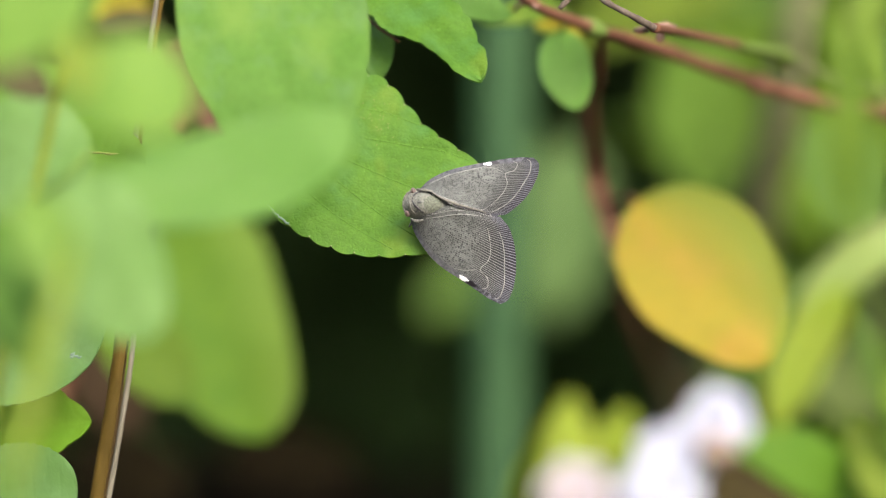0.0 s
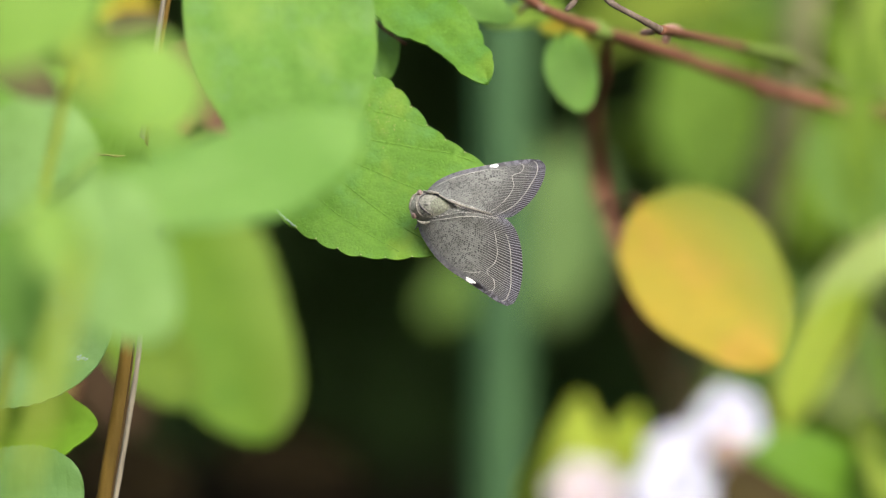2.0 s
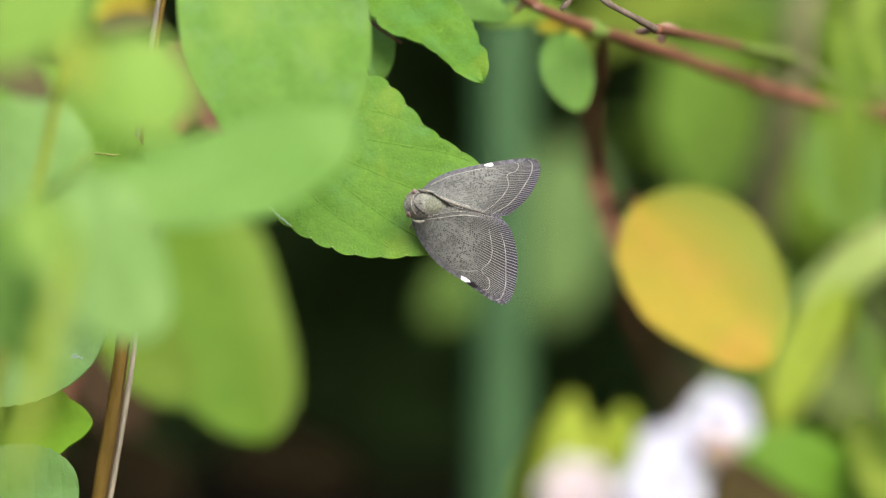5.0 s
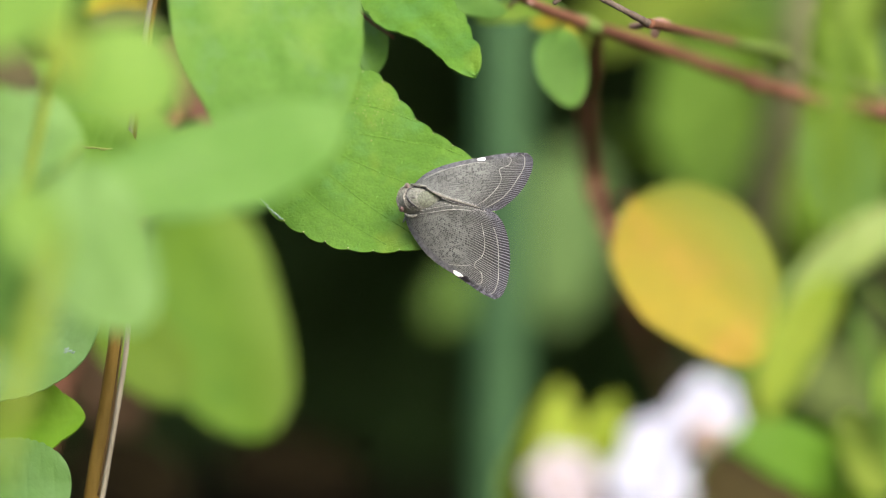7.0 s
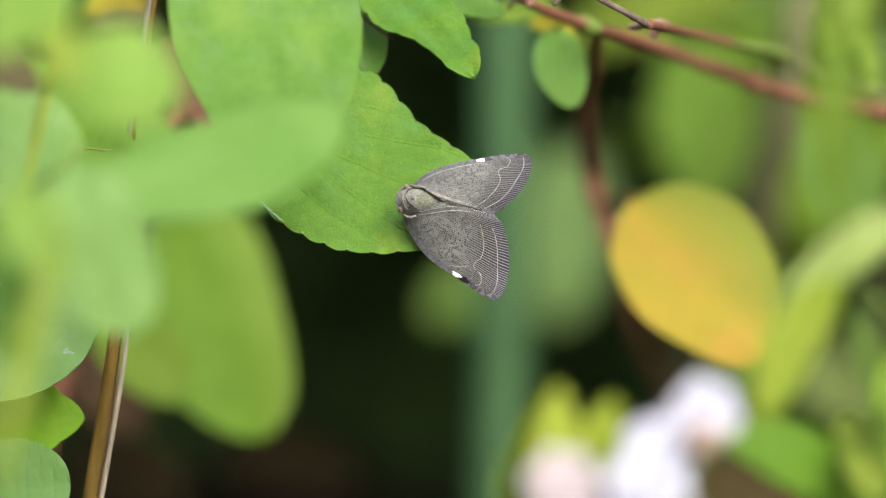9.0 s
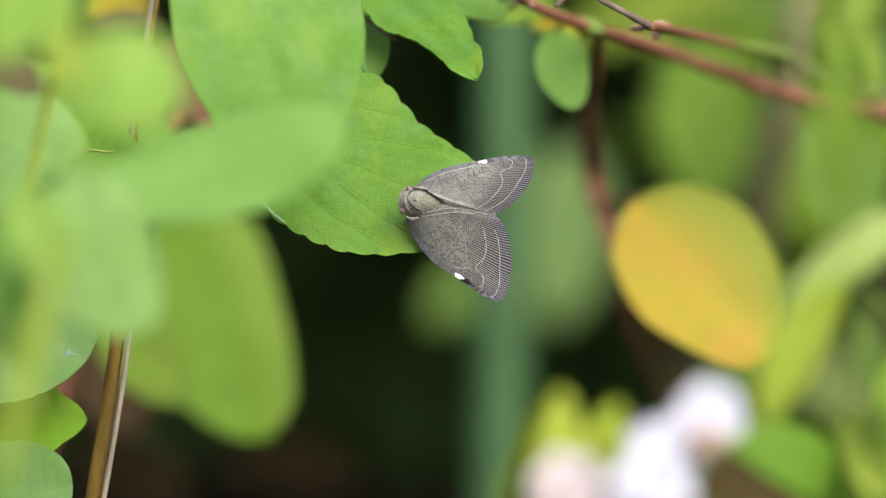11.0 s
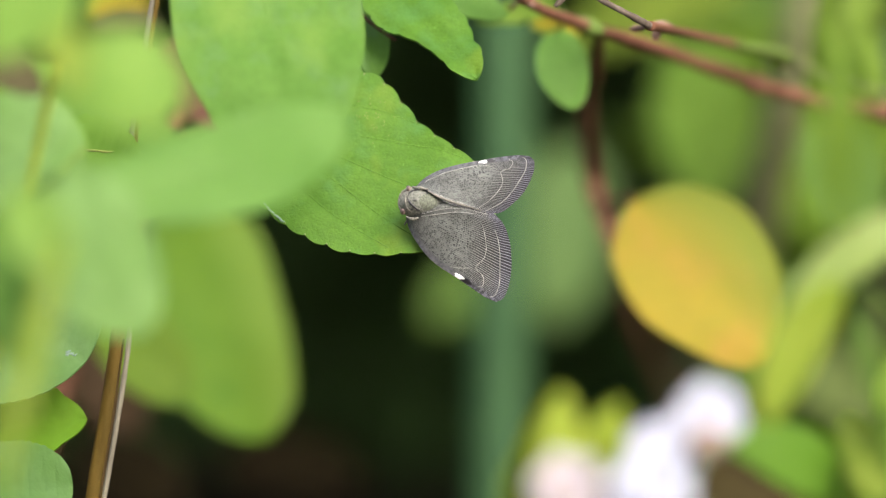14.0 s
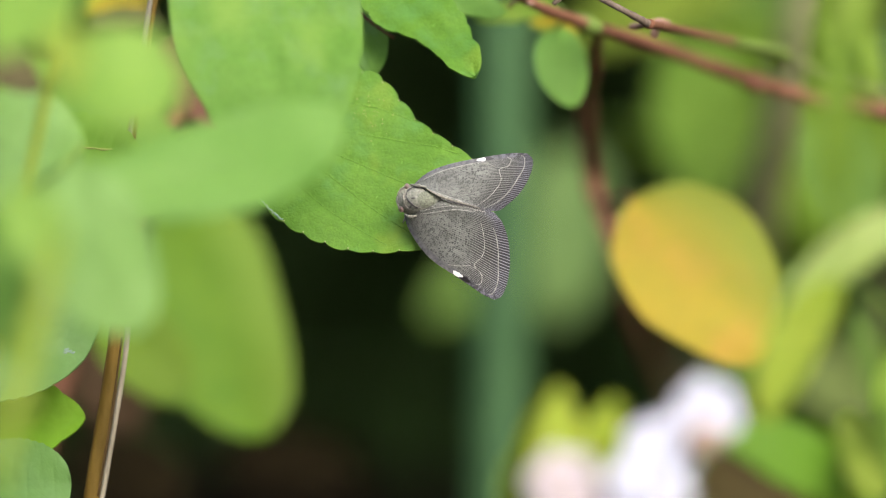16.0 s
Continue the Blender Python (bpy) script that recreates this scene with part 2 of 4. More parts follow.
class Blade:
    """The surface of a leaf: u from base to tip, v from -1 to 1 across."""

    def __init__(self, base, tip, half, shape=OVATE, face=FACE, bend=0.04, fold=0.1, wave=0.02, side=0.0, seed=0, other=None):
        self.a, self.tip = Vector(base), Vector(tip)
        self.e = self.tip - self.a
        self.length = self.e.length
        self.e.normalize()
        f = Vector(face)
        self.n = (f - f.dot(self.e) * self.e).normalized()
        self.s = self.n.cross(self.e)
        self.half, self.shape, self.bend, self.fold, self.wave, self.side = half, shape, bend, fold, wave, side
        self.shift = 13.7 * seed
        self.other = other or (half, shape)

    def width(self, u, v=-1):
        """Half the width at u; the side v > 0 may have a form of its own."""
        half, form = self.other if v > 0 else (self.half, self.shape)
        if len(form) > 2:
            edge = 1 / (len(form) - 1)
            if u < edge:
                return half * form[1] * (u / edge) ** 0.55
            if u > 1 - edge:
                return half * form[-2] * ((1 - u) / edge) ** 0.55
            return half * max(0.0, values(form, u))
        a, b = form
        k = a / (a + b)
        return half * (u / k) ** a * ((1 - u) / (1 - k)) ** b

    def __call__(self, u, v, out=1.0):
        w = self.width(u, v) * out
        z = self.bend * self.length * 4 * u * (1 - u)
        z += self.fold * abs(v) * w
        z += self.wave * self.length * noise.noise((u * 2.6 + self.shift, v * 1.6, self.shift))
        z += 0.35 * self.wave * self.length * abs(v) * math.sin(19 * u + self.shift)
        sway = self.side * self.length * 4 * u * (1 - u)
        return self.a + self.e * self.length * u + self.s * (w * v + sway) + self.n * z


def blade_mesh(bl, nu=28, nv=12, teeth=0, depth=0.05, thick=0.00022, groove=0.0, laterals=8):
    bm = bmesh.new()
    uv = bm.loops.layers.uv.new("UVMap")
    top, bot, coords = [], [], {}
    for i in range(nu + 1):
        u = 0.5 - 0.5 * math.cos(math.pi * i / nu)
        rt, rb = [], []
        for j in range(nv + 1):
            v = 2 * j / nv - 1
            out = 1.0
            if teeth:
                k = (u * teeth) % 1.0
                out = 1 + depth * (math.sin(math.pi * min(1.0, k * 0.8 + 0.2 * k ** 3)) ** 0.6 - 0.5) * abs(v) ** 8 * (0.7 + 0.6 * noise.noise((int(u * teeth) * 3.1, v, 0.5)))
            p = bl(u, v, out)
            if callable(groove):
                p = p + bl.n * groove(bl, u, v)
            elif groove:
                al = u - 0.75 * abs(v) ** 1.15
                k = abs(((al * laterals) % 1.0) - 0.5) * 2
                p = p + bl.n * groove * (1 - k ** 6 - 0.9 * math.exp(-(v / 0.06) ** 2))
            rt.append(bm.verts.new(p))
            rb.append(bm.verts.new(p - bl.n * thick))
            coords[rt[-1]] = coords[rb[-1]] = (u, (v + 1) / 2)
        top.append(rt)
        bot.append(rb)

    def face(*vs):
        f = bm.faces.new(vs)
        for lp in f.loops:
            lp[uv].uv = coords[lp.vert]
        return f

    def rim(*vs):
        for e in face(*vs).edges:
            e.smooth = False
    for i in range(nu):
        for j in range(nv):
            face(top[i][j], top[i + 1][j], top[i + 1][j + 1], top[i][j + 1])
            face(bot[i][j + 1], bot[i + 1][j + 1], bot[i + 1][j], bot[i][j])
        rim(top[i + 1][0], top[i][0], bot[i][0], bot[i + 1][0])
        rim(top[i][nv], top[i + 1][nv], bot[i + 1][nv], bot[i][nv])
    bmesh.ops.remove_doubles(bm, verts=bm.verts, dist=0.00001)
    return bm


def leaf(parent, base, tip, half, material, stalk=None, stem=None, label="", name="leaf", teeth=0, depth=0.05, nu=28, nv=12, groove=0.0, laterals=8, rib=None, midrib=True, **shape):
    """A leaf with its midrib, and its stalk where stalk gives the points from the twig to the blade."""
    bl = Blade(base, tip, half, **shape)
    ob = bl.ob = part(name, blade_mesh(bl, nu, nv, teeth, depth, groove=groove, laterals=laterals), material, parent, label, turn=False)
    r = 0.011 * bl.length + 0.0001
    if midrib:
        mid = [bl(u, 0.0) - bl.n * 0.6 * r for u in (0.0, 0.25, 0.5, 0.75, 0.97)]
        part("midrib", tube(mid, (r, 0.8 * r, 0.6 * r, 0.25 * r), 16, 6), rib or material, ob)
    if stalk:
        part("stalk", tube([*stalk, base], (1.3 * r, r, r), 14, 7), stem or GREEN_STEM, ob)
    return bl


# ---- ground and the dark thicket behind ----
def ground():
    bm = bmesh.new()
    n, size = 60, 60.0
    grid = []
    for i in range(n + 1):
        row = []
        for j in range(n + 1):
            x, y = ((2 * k / n - 1) for k in (i, j))
            x, y = size * x * abs(x) ** 1.5, size * y * abs(y) ** 1.5
            row.append(bm.verts.new((x, y, 0.03 * noise.noise((x * 2, y * 2, 0)))))
        grid.append(row)
    for i in range(n):
        for j in range(n):
            bm.faces.new((grid[i][j], grid[i + 1][j], grid[i + 1][j + 1], grid[i][j + 1]))
    return tagged(part("ground", bm, SOIL, None), "dark bare soil under the shrubs", "ground", kind="structure")


def leaf_cloud(name, spots, size, material, seed, label, parent=None):
    """Many small bent leaves in one object."""
    rnd = random.Random(seed)
    verts, faces = [], []
    for c in spots:
        a = Vector((rnd.uniform(-1, 1), rnd.uniform(-1, 1), rnd.uniform(-0.7, 0.5))).normalized()
        n = Vector((rnd.uniform(-0.6, 0.6), rnd.uniform(-1, 0.2), rnd.uniform(0.2, 1)))
        s = n.cross(a).normalized()
        n = a.cross(s)
        L = size * rnd.uniform(0.6, 1.3)
        k = len(verts)
        for u, w, z in ((0, 0, 0), (0.3, 0.24, 0.05), (0.65, 0.2, 0.02), (1, 0, -0.12)):
            for sg in ((0,) if w == 0 else (-1, 0, 1)):
                verts.append(c + a * L * u + s * sg * w * L + n * L * (z + 0.06 * abs(sg)))
        faces += [(k, k + 2, k + 1), (k, k + 3, k + 2), (k + 1, k + 2, k + 5, k + 4), (k + 2, k + 3, k + 6, k + 5), (k + 4, k + 5, k + 7), (k + 5, k + 6, k + 7)]
    me = bpy.data.meshes.new(name)
    me.from_pydata(verts, [], faces)
    me.materials.append(material)
    if parent:
        ob = tagged(new(name, me), label, kind="stuff")
        ob.parent = parent
        ob.matrix_parent_inverse = Matrix.Translation(parent.location).inverted()
        return ob
    return tagged(new(name, me), label, "shrub", kind="stuff")


def thicket():
    """A dense hedge closing the place behind; its unseen overhang is added as shade."""
    rnd = random.Random(4)
    spots = []
    for _ in range(26000):
        x = rnd.uniform(-2.3, 2.3)
        pick = rnd.random()
        if pick < 0.3:
            spots.append(Vector((x, rnd.uniform(0.85, 3.9), 1.62 + rnd.uniform(-0.1, 0.22))))
        elif pick < 0.36:
            spots.append(Vector((math.copysign(2.42, x), rnd.uniform(0.9, 3.9), rnd.uniform(0.9, 1.7))))
        elif pick < 0.65:
            spots.append(Vector((x, 2.95 + rnd.uniform(-0.12, 0.25), rnd.uniform(0, 1.5))))
        else:
            spots.append(Vector((x, rnd.uniform(0.75, 3.0), rnd.uniform(0.95, 1.5))))
    leaf_cloud("shading_foliage", spots, 0.09, GLOOM, 5, "dense dark backdrop foliage and an unseen overhang added to shade it")
    bm = bmesh.new()
    # Back wall, plus an added roof out of view that blocks sun and sky.
    prof = [(0.8, 1.05), (1.2, 0.98), (2.4, 0.9), (3.05, 0.6), (3.15, 0.0), (3.9, 0.0), (3.9, 1.7), (2.2, 1.8), (0.9, 1.5)]
    rings = []
    for i in range(41):
        x = -2.4 + 4.8 * i / 40
        rings.append([bm.verts.new((x, y + 0.16 * noise.noise((x * 3, y * 4, z * 4)), z + (0.14 * noise.noise((x * 3 + 7, y * 4, z * 4)) if z else 0))) for y, z in prof])
    for i in range(40):
        for j in range(len(prof)):
            k = (j + 1) % len(prof)
            bm.faces.new((rings[i][j], rings[i + 1][j], rings[i + 1][k], rings[i][k]))
    bm.faces.new(rings[0])
    bm.faces.new(rings[-1])
    tagged(part("hedge", bm, GLOOM, None), "dark backdrop hedge with an unseen overhang added to shade it", "hedge", kind="structure")


ground()
thicket()


# ---- garden stake ----
def garden_stake():
    m, nt, bsdf, out = nodes_of("green_plastic_coat")
    a = ramp(nt, noise_of(nt, 90.0, 3.0), 0.3, 0.7)
    nt.links.new(mix_color(nt, a, (0.021, 0.060, 0.018), (0.031, 0.079, 0.025)), bsdf.inputs["Base Color"])
    bsdf.inputs["Roughness"].default_value = 0.6
    bsdf.inputs["Specular IOR Level"].default_value = 0.25
    foot, head = Vector((0.00860, 0.27201, 0.52353)), Vector((0.00946, 0.28256, 0.59862))
    way = (head - foot).normalized()
    low = foot - way * (foot.z / way.z + 0.05)
    high = head + way * 0.55
    ob = thing("garden_stake", low, "green plastic-coated round garden stake standing in soil", "garden stake")
    r = 0.00447
    part("pole", tube([low, (low + high) / 2, high], (r, r, r), 40, 20), m, ob)
    for k in range(22):
        c = low + way * (0.05 + 0.05 * k)
        part("ring", tube([c, c + way * 0.001, c + way * 0.002], (r * 1.02, r * 1.06, r * 1.02), 4, 20), m, ob)
    cap = high
    part("cap", tube([cap, cap + way * 0.004, cap + way * 0.007], (r * 1.1, r * 1.05, r * 0.4), 6, 20), m, ob)


garden_stake()


# ---- shrub that carries the insect's leaf ----
def host_shrub():
    root = (0.16, 0.10, 0.0)
    ob = thing("shrub", root, "red-stemmed shrub with toothed green leaves", "shrub")
    part("trunk", tube([root, (0.155, 0.09, 0.25), (0.07774, 0.07941, 0.59019), (0.07467, 0.08095, 0.60114), (0.07234, 0.07390, 0.63454)], (0.006, 0.005, 0.004, 0.003), 40, 12, lump=0.04), RED_BARK, ob)
    branch = [(0.07470, 0.08100, 0.59990), (0.05921, 0.07500, 0.60207), (0.04619, 0.06600, 0.60526), (0.04012, 0.06700, 0.60629), (0.03597, 0.06500, 0.60752), (0.03042, 0.06200, 0.60956), (0.02097, 0.04900, 0.61399), (0.01428, 0.03700, 0.61710), (0.00906, 0.02748, 0.61983), (0.00516, 0.02086, 0.62267), (-0.00128, 0.01681, 0.62620), (-0.00978, 0.01710, 0.62831), (-0.01883, 0.01703, 0.62778), (-0.02414, 0.01681, 0.62620)]
    part("branch", tube(branch, (0.00102, 0.00096, 0.00076, 0.00069, 0.00055, 0.00048, 0.00048, 0.00048), 90, 12, lump=0.07, seed=3), RED_BARK, ob, "red-brown branch")
    for at, r in (((0.03262, 0.06300, 0.60862), 19), ((0.01423, 0.03700, 0.61710), 16)):
        c = Vector(at)
        d = Vector((0.0016, 0, -0.0006))
        part("node", tube([c - d, c, c + d], (0.00055, r * 0.00006, 0.00055), 8, 10), RED_BARK if r > 17 else OLIVE_STEM, ob)

    # host leaf under the insect; side veins by places along the leaf and millimetres from the midrib
    veins = [[(p.x, p.y + 0.5 * min(1, 8 * p.x)) for p in spline([Vector((u, w, 0)) for u, w in way], 24)] for way in (
        ((0.05, 0.0), (0.378, -2.1), (0.693, -4.1), (0.83, -4.7)),
        ((0.02, 0.0), (0.15, -2.3), (0.333, -4.4), (0.485, -5.6), (0.70, -6.4)),
        ((0.02, 0.0), (0.40, 0.0), (0.70, 0.0), (0.95, 0.0)),
        ((0.08, 0.0), (0.442, 2.8), (0.62, 3.9), (0.74, 4.5), (0.80, 4.6)),
        ((0.02, 0.0), (0.20, 3.6), (0.40, 5.4), (0.52, 5.9), (0.60, 6.0)),
    )]

    def quilted(bl, u, v):
        """Tissue puffed between the sunken veins."""
        x, y = bl.length * 1000 * u, bl.width(u, v) * 1000 * v
        d = min((x - bl.length * 1000 * a) ** 2 + (y - b) ** 2 for way in veins for a, b in way)
        fine = noise.noise((x * 0.9, y * 0.9, 2.0)) + 0.6 * noise.noise((x * 2.2, y * 2.2, 5.0))
        return -0.00013 * math.exp(-d / 0.22) + 0.00005 * fine * (1 - math.exp(-d / 0.5))

    global host
    host = leaf(ob, (-0.01896, 0.00800, 0.61093), (0.00455, 0.00154, 0.60187), 0.00825, HOST, stalk=[(-0.02042, 0.01704, 0.62789), (-0.02361, 0.01599, 0.62041)], label="toothed green leaf, vein creases tinted darker",
                midrib=False, teeth=12, depth=0.07, nu=180, nv=64, groove=quilted, fold=0.03, bend=0.01, wave=0.012, face=(0.0, -0.86, 0.5),
                shape=(0.72, 0.87), other=(0.00913, (0.0, 0.53, 0.82, 0.98, 0.99, 0.86, 0.72, 0.645, 0.59, 0.49, 0.0)))
    for way in veins:
        path = [host(a, b * 0.001 / host.width(a, b)) - host.n * 0.00008 for a, b in way]
        part("vein", tube(path, (0.00007, 0.00006, 0.00005, 0.00004), 24, 6), VEIN_DARK, host.ob)
    for v in (-1, 1):
        for k in range(1, 12):
            u = k / 12
            p = host(u, v, 1 - 0.02)
            part("tooth", tube([p - host.e * 0.00008, p, p + host.e * 0.00008], (0.00003, 0.00009, 0.00003), 6, 6), VEIN_GREEN, host.ob)
    rnd = random.Random(31)
    for k in range(16):
        u = 0.22 + 0.007 * k
        p = host(u, -1, 0.975 + 0.015 * rnd.random()) + host.n * 0.0001
        d = host.e * rnd.uniform(0.00008, 0.00016)
        part("fleck", tube([p - d, p, p + d + host.s * 0.00004], (0.00004, 0.0001, 0.00005), 6, 6, lump=0.3, seed=k), PALE_FLECK, host.ob)
    for k in range(26):
        u, v = 0.42 + rnd.gauss(0, 0.035), 0.62 + rnd.gauss(0, 0.10)
        p = host(u, v) + host.n * 0.00002
        part("speck", tube([p, p + host.e * 0.00006, p + host.e * 0.00012], (0.00003, 0.00006, 0.00003), 4, 5), YELLOW_STEM, host.ob)
    # big leaf over it, and its neighbours along the branch
    leaf(ob, (-0.01719, -0.01000, 0.63219), (-0.01284, -0.02300, 0.60854), 0.00838, SHEENED, stalk=[(-0.01617, 0.01708, 0.62815)], shape=(0.5, 0.72), fold=0.06, bend=0.03, seed=2, face=(0.1, -0.85, 0.5), nu=60, nv=24, groove=0.00012, laterals=5)
    leaf(ob, (-0.00712, 0.01650, 0.62463), (0.00312, 0.00600, 0.61508), 0.00339, HOST, stalk=[(-0.00766, 0.01709, 0.62820)], teeth=10, depth=0.13, nu=120, nv=24, fold=0.05, bend=0.02, seed=3, shape=(0.0, 0.68, 0.91, 1.0, 0.98, 0.76, 0.54, 0.42, 0.38, 0.36, 0.0), other=(0.00334, (0.0, 0.62, 0.85, 0.95, 1.0, 0.98, 0.95, 0.89, 0.68, 0.58, 0.0)))
    leaf(ob, (-0.00773, 0.02000, 0.62140), (-0.00648, 0.01450, 0.61431), 0.0020, SHEENED, stalk=[(-0.00617, 0.01704, 0.62789)], shape=ROUND, seed=4, face=(0.3, -0.75, 0.6))
    leaf(ob, (-0.00065, 0.02200, 0.62161), (0.00634, 0.02800, 0.61924), 0.00255, PALE, stalk=[(-0.00074, 0.01678, 0.62599)], seed=5)
    leaf(ob, (0.01158, 0.05200, 0.61770), (0.00362, 0.05800, 0.61577), 0.0017, LIME, stalk=[(0.01258, 0.03600, 0.61786)], seed=8)
    leaf(ob, (0.01138, 0.04600, 0.61582), (0.01323, 0.04200, 0.60831), 0.00262, DIM, stalk=[(0.01250, 0.03303, 0.61824)], shape=(0.5, 0.6), seed=6, side=-0.03, fold=0.05)
    leaf(ob, (0.01400, 0.04600, 0.61548), (0.00884, 0.05000, 0.61615), 0.00105, YELLOW, stalk=[(0.01438, 0.04000, 0.61672)], shape=ROUND, seed=9, label="small yellow leaf")
    part("twig", tube([(-0.00925, 0.01709, 0.62826), (-0.00798, 0.01600, 0.62041), (-0.00659, 0.01550, 0.61918), (-0.00446, 0.01450, 0.61778)], (0.00022, 0.00017, 0.00012), 24, 8, lump=0.1), RED_BARK, ob)

    # thin upper twig with its stubs
    part("twig", tube([(0.01334, 0.00785, 0.62531), (0.01434, 0.00319, 0.62268), (0.01656, 0.00302, 0.62145), (0.01897, 0.00495, 0.62003)], (0.00036, 0.00031, 0.00036), 24, 8, lump=0.09, seed=5), GREY_BARK, ob, "thin grey twig")
    part("twig", tube([(0.01893, 0.00500, 0.62003), (0.02265, 0.02600, 0.61756), (0.02766, 0.04600, 0.61480), (0.03256, 0.06000, 0.61247), (0.03571, 0.06600, 0.61117)], (0.00045, 0.00046, 0.00050), 30, 8, lump=0.08, seed=6), RED_BARK, ob)
    part("twig", tube([(0.03477, 0.05800, 0.61196), (0.03948, 0.07200, 0.60920), (0.04769, 0.08200, 0.60547), (0.06276, 0.08400, 0.60141)], (0.00046, 0.00040, 0.00042), 30, 8, lump=0.08, seed=6), OLIVE_BARK, ob)
    for pts, r, mat in (
        ([(0.01947, 0.01600, 0.61892), (0.02089, 0.02000, 0.61860), (0.02254, 0.02600, 0.61751)], (6, 12, 11, 6), PINK_BUD),
        ([(0.02027, 0.01600, 0.61876), (0.02012, 0.01600, 0.61828), (0.01996, 0.01600, 0.61774)], (7, 9, 9, 5), PINK_BUD),
        ([(0.01903, 0.01200, 0.61944), (0.01840, 0.01700, 0.61872), (0.01780, 0.01800, 0.61857)], (4, 6, 7, 4), PINK_BUD),
        ([(0.03007, 0.04800, 0.61415), (0.03237, 0.05300, 0.61321), (0.03511, 0.05800, 0.61208), (0.03662, 0.06000, 0.61112)], (7, 13, 16, 6), OLIVE_STEM),
        ([(0.03476, 0.05800, 0.61208), (0.03510, 0.06000, 0.61100), (0.03466, 0.06200, 0.61021)], (12, 11, 9, 3), LIME),
        ([(0.00866, 0.02400, 0.62025), (0.00769, 0.02700, 0.62026), (0.00690, 0.02900, 0.61992), (0.00653, 0.03000, 0.61934)], (4, 5, 5, 4), PINK_BUD),
        ([(0.01114, 0.00339, 0.62411), (0.01104, 0.00321, 0.62278), (0.01063, 0.00315, 0.62237), (0.01021, 0.00309, 0.62196)], (4, 5, 6, 4), GREY_BARK),
    ):
        part("bud", tube(pts, [k * 0.00005 for k in r], 10, 8, lump=0.12, seed=7), mat, ob)

    # hanging twig with the yellow leaf
    part("twig", tube([(0.01559, 0.03921, 0.61656), (0.01589, 0.06473, 0.60957), (0.01618, 0.09953, 0.60027), (0.01737, 0.11158, 0.59169), (0.01883, 0.10427, 0.58741), (0.02203, 0.14538, 0.57406), (0.02861, 0.21221, 0.55531), (0.03878, 0.29724, 0.52962), (0.05119, 0.37677, 0.49511), (0.06908, 0.47173, 0.41383)], (0.0005, 0.0009, 0.00092, 0.00078, 0.0007, 0.00065), 60, 10, lump=0.05, seed=9), RED_BARK, ob, "hanging red-brown twig")
    leaf(ob, (0.02028, 0.07000, 0.59538), (0.03550, 0.06600, 0.57884), 0.00840, YELLOW, stalk=[(0.01770, 0.09818, 0.59069), (0.01951, 0.08600, 0.59355)], stem=RED_BARK, label="yellow leaf turning orange, greener along one edge", shape=(0.0, 0.64, 0.83, 0.95, 1.0, 0.98, 0.9, 0.79, 0.66, 0.46, 0.0), fold=0.05, bend=0.03, seed=7, nu=40, nv=20)
    return ob


PALE_FLECK = bark_material("pale_fleck", (0.19, 0.28, 0.20), (0.30, 0.38, 0.31))
host_shrub()


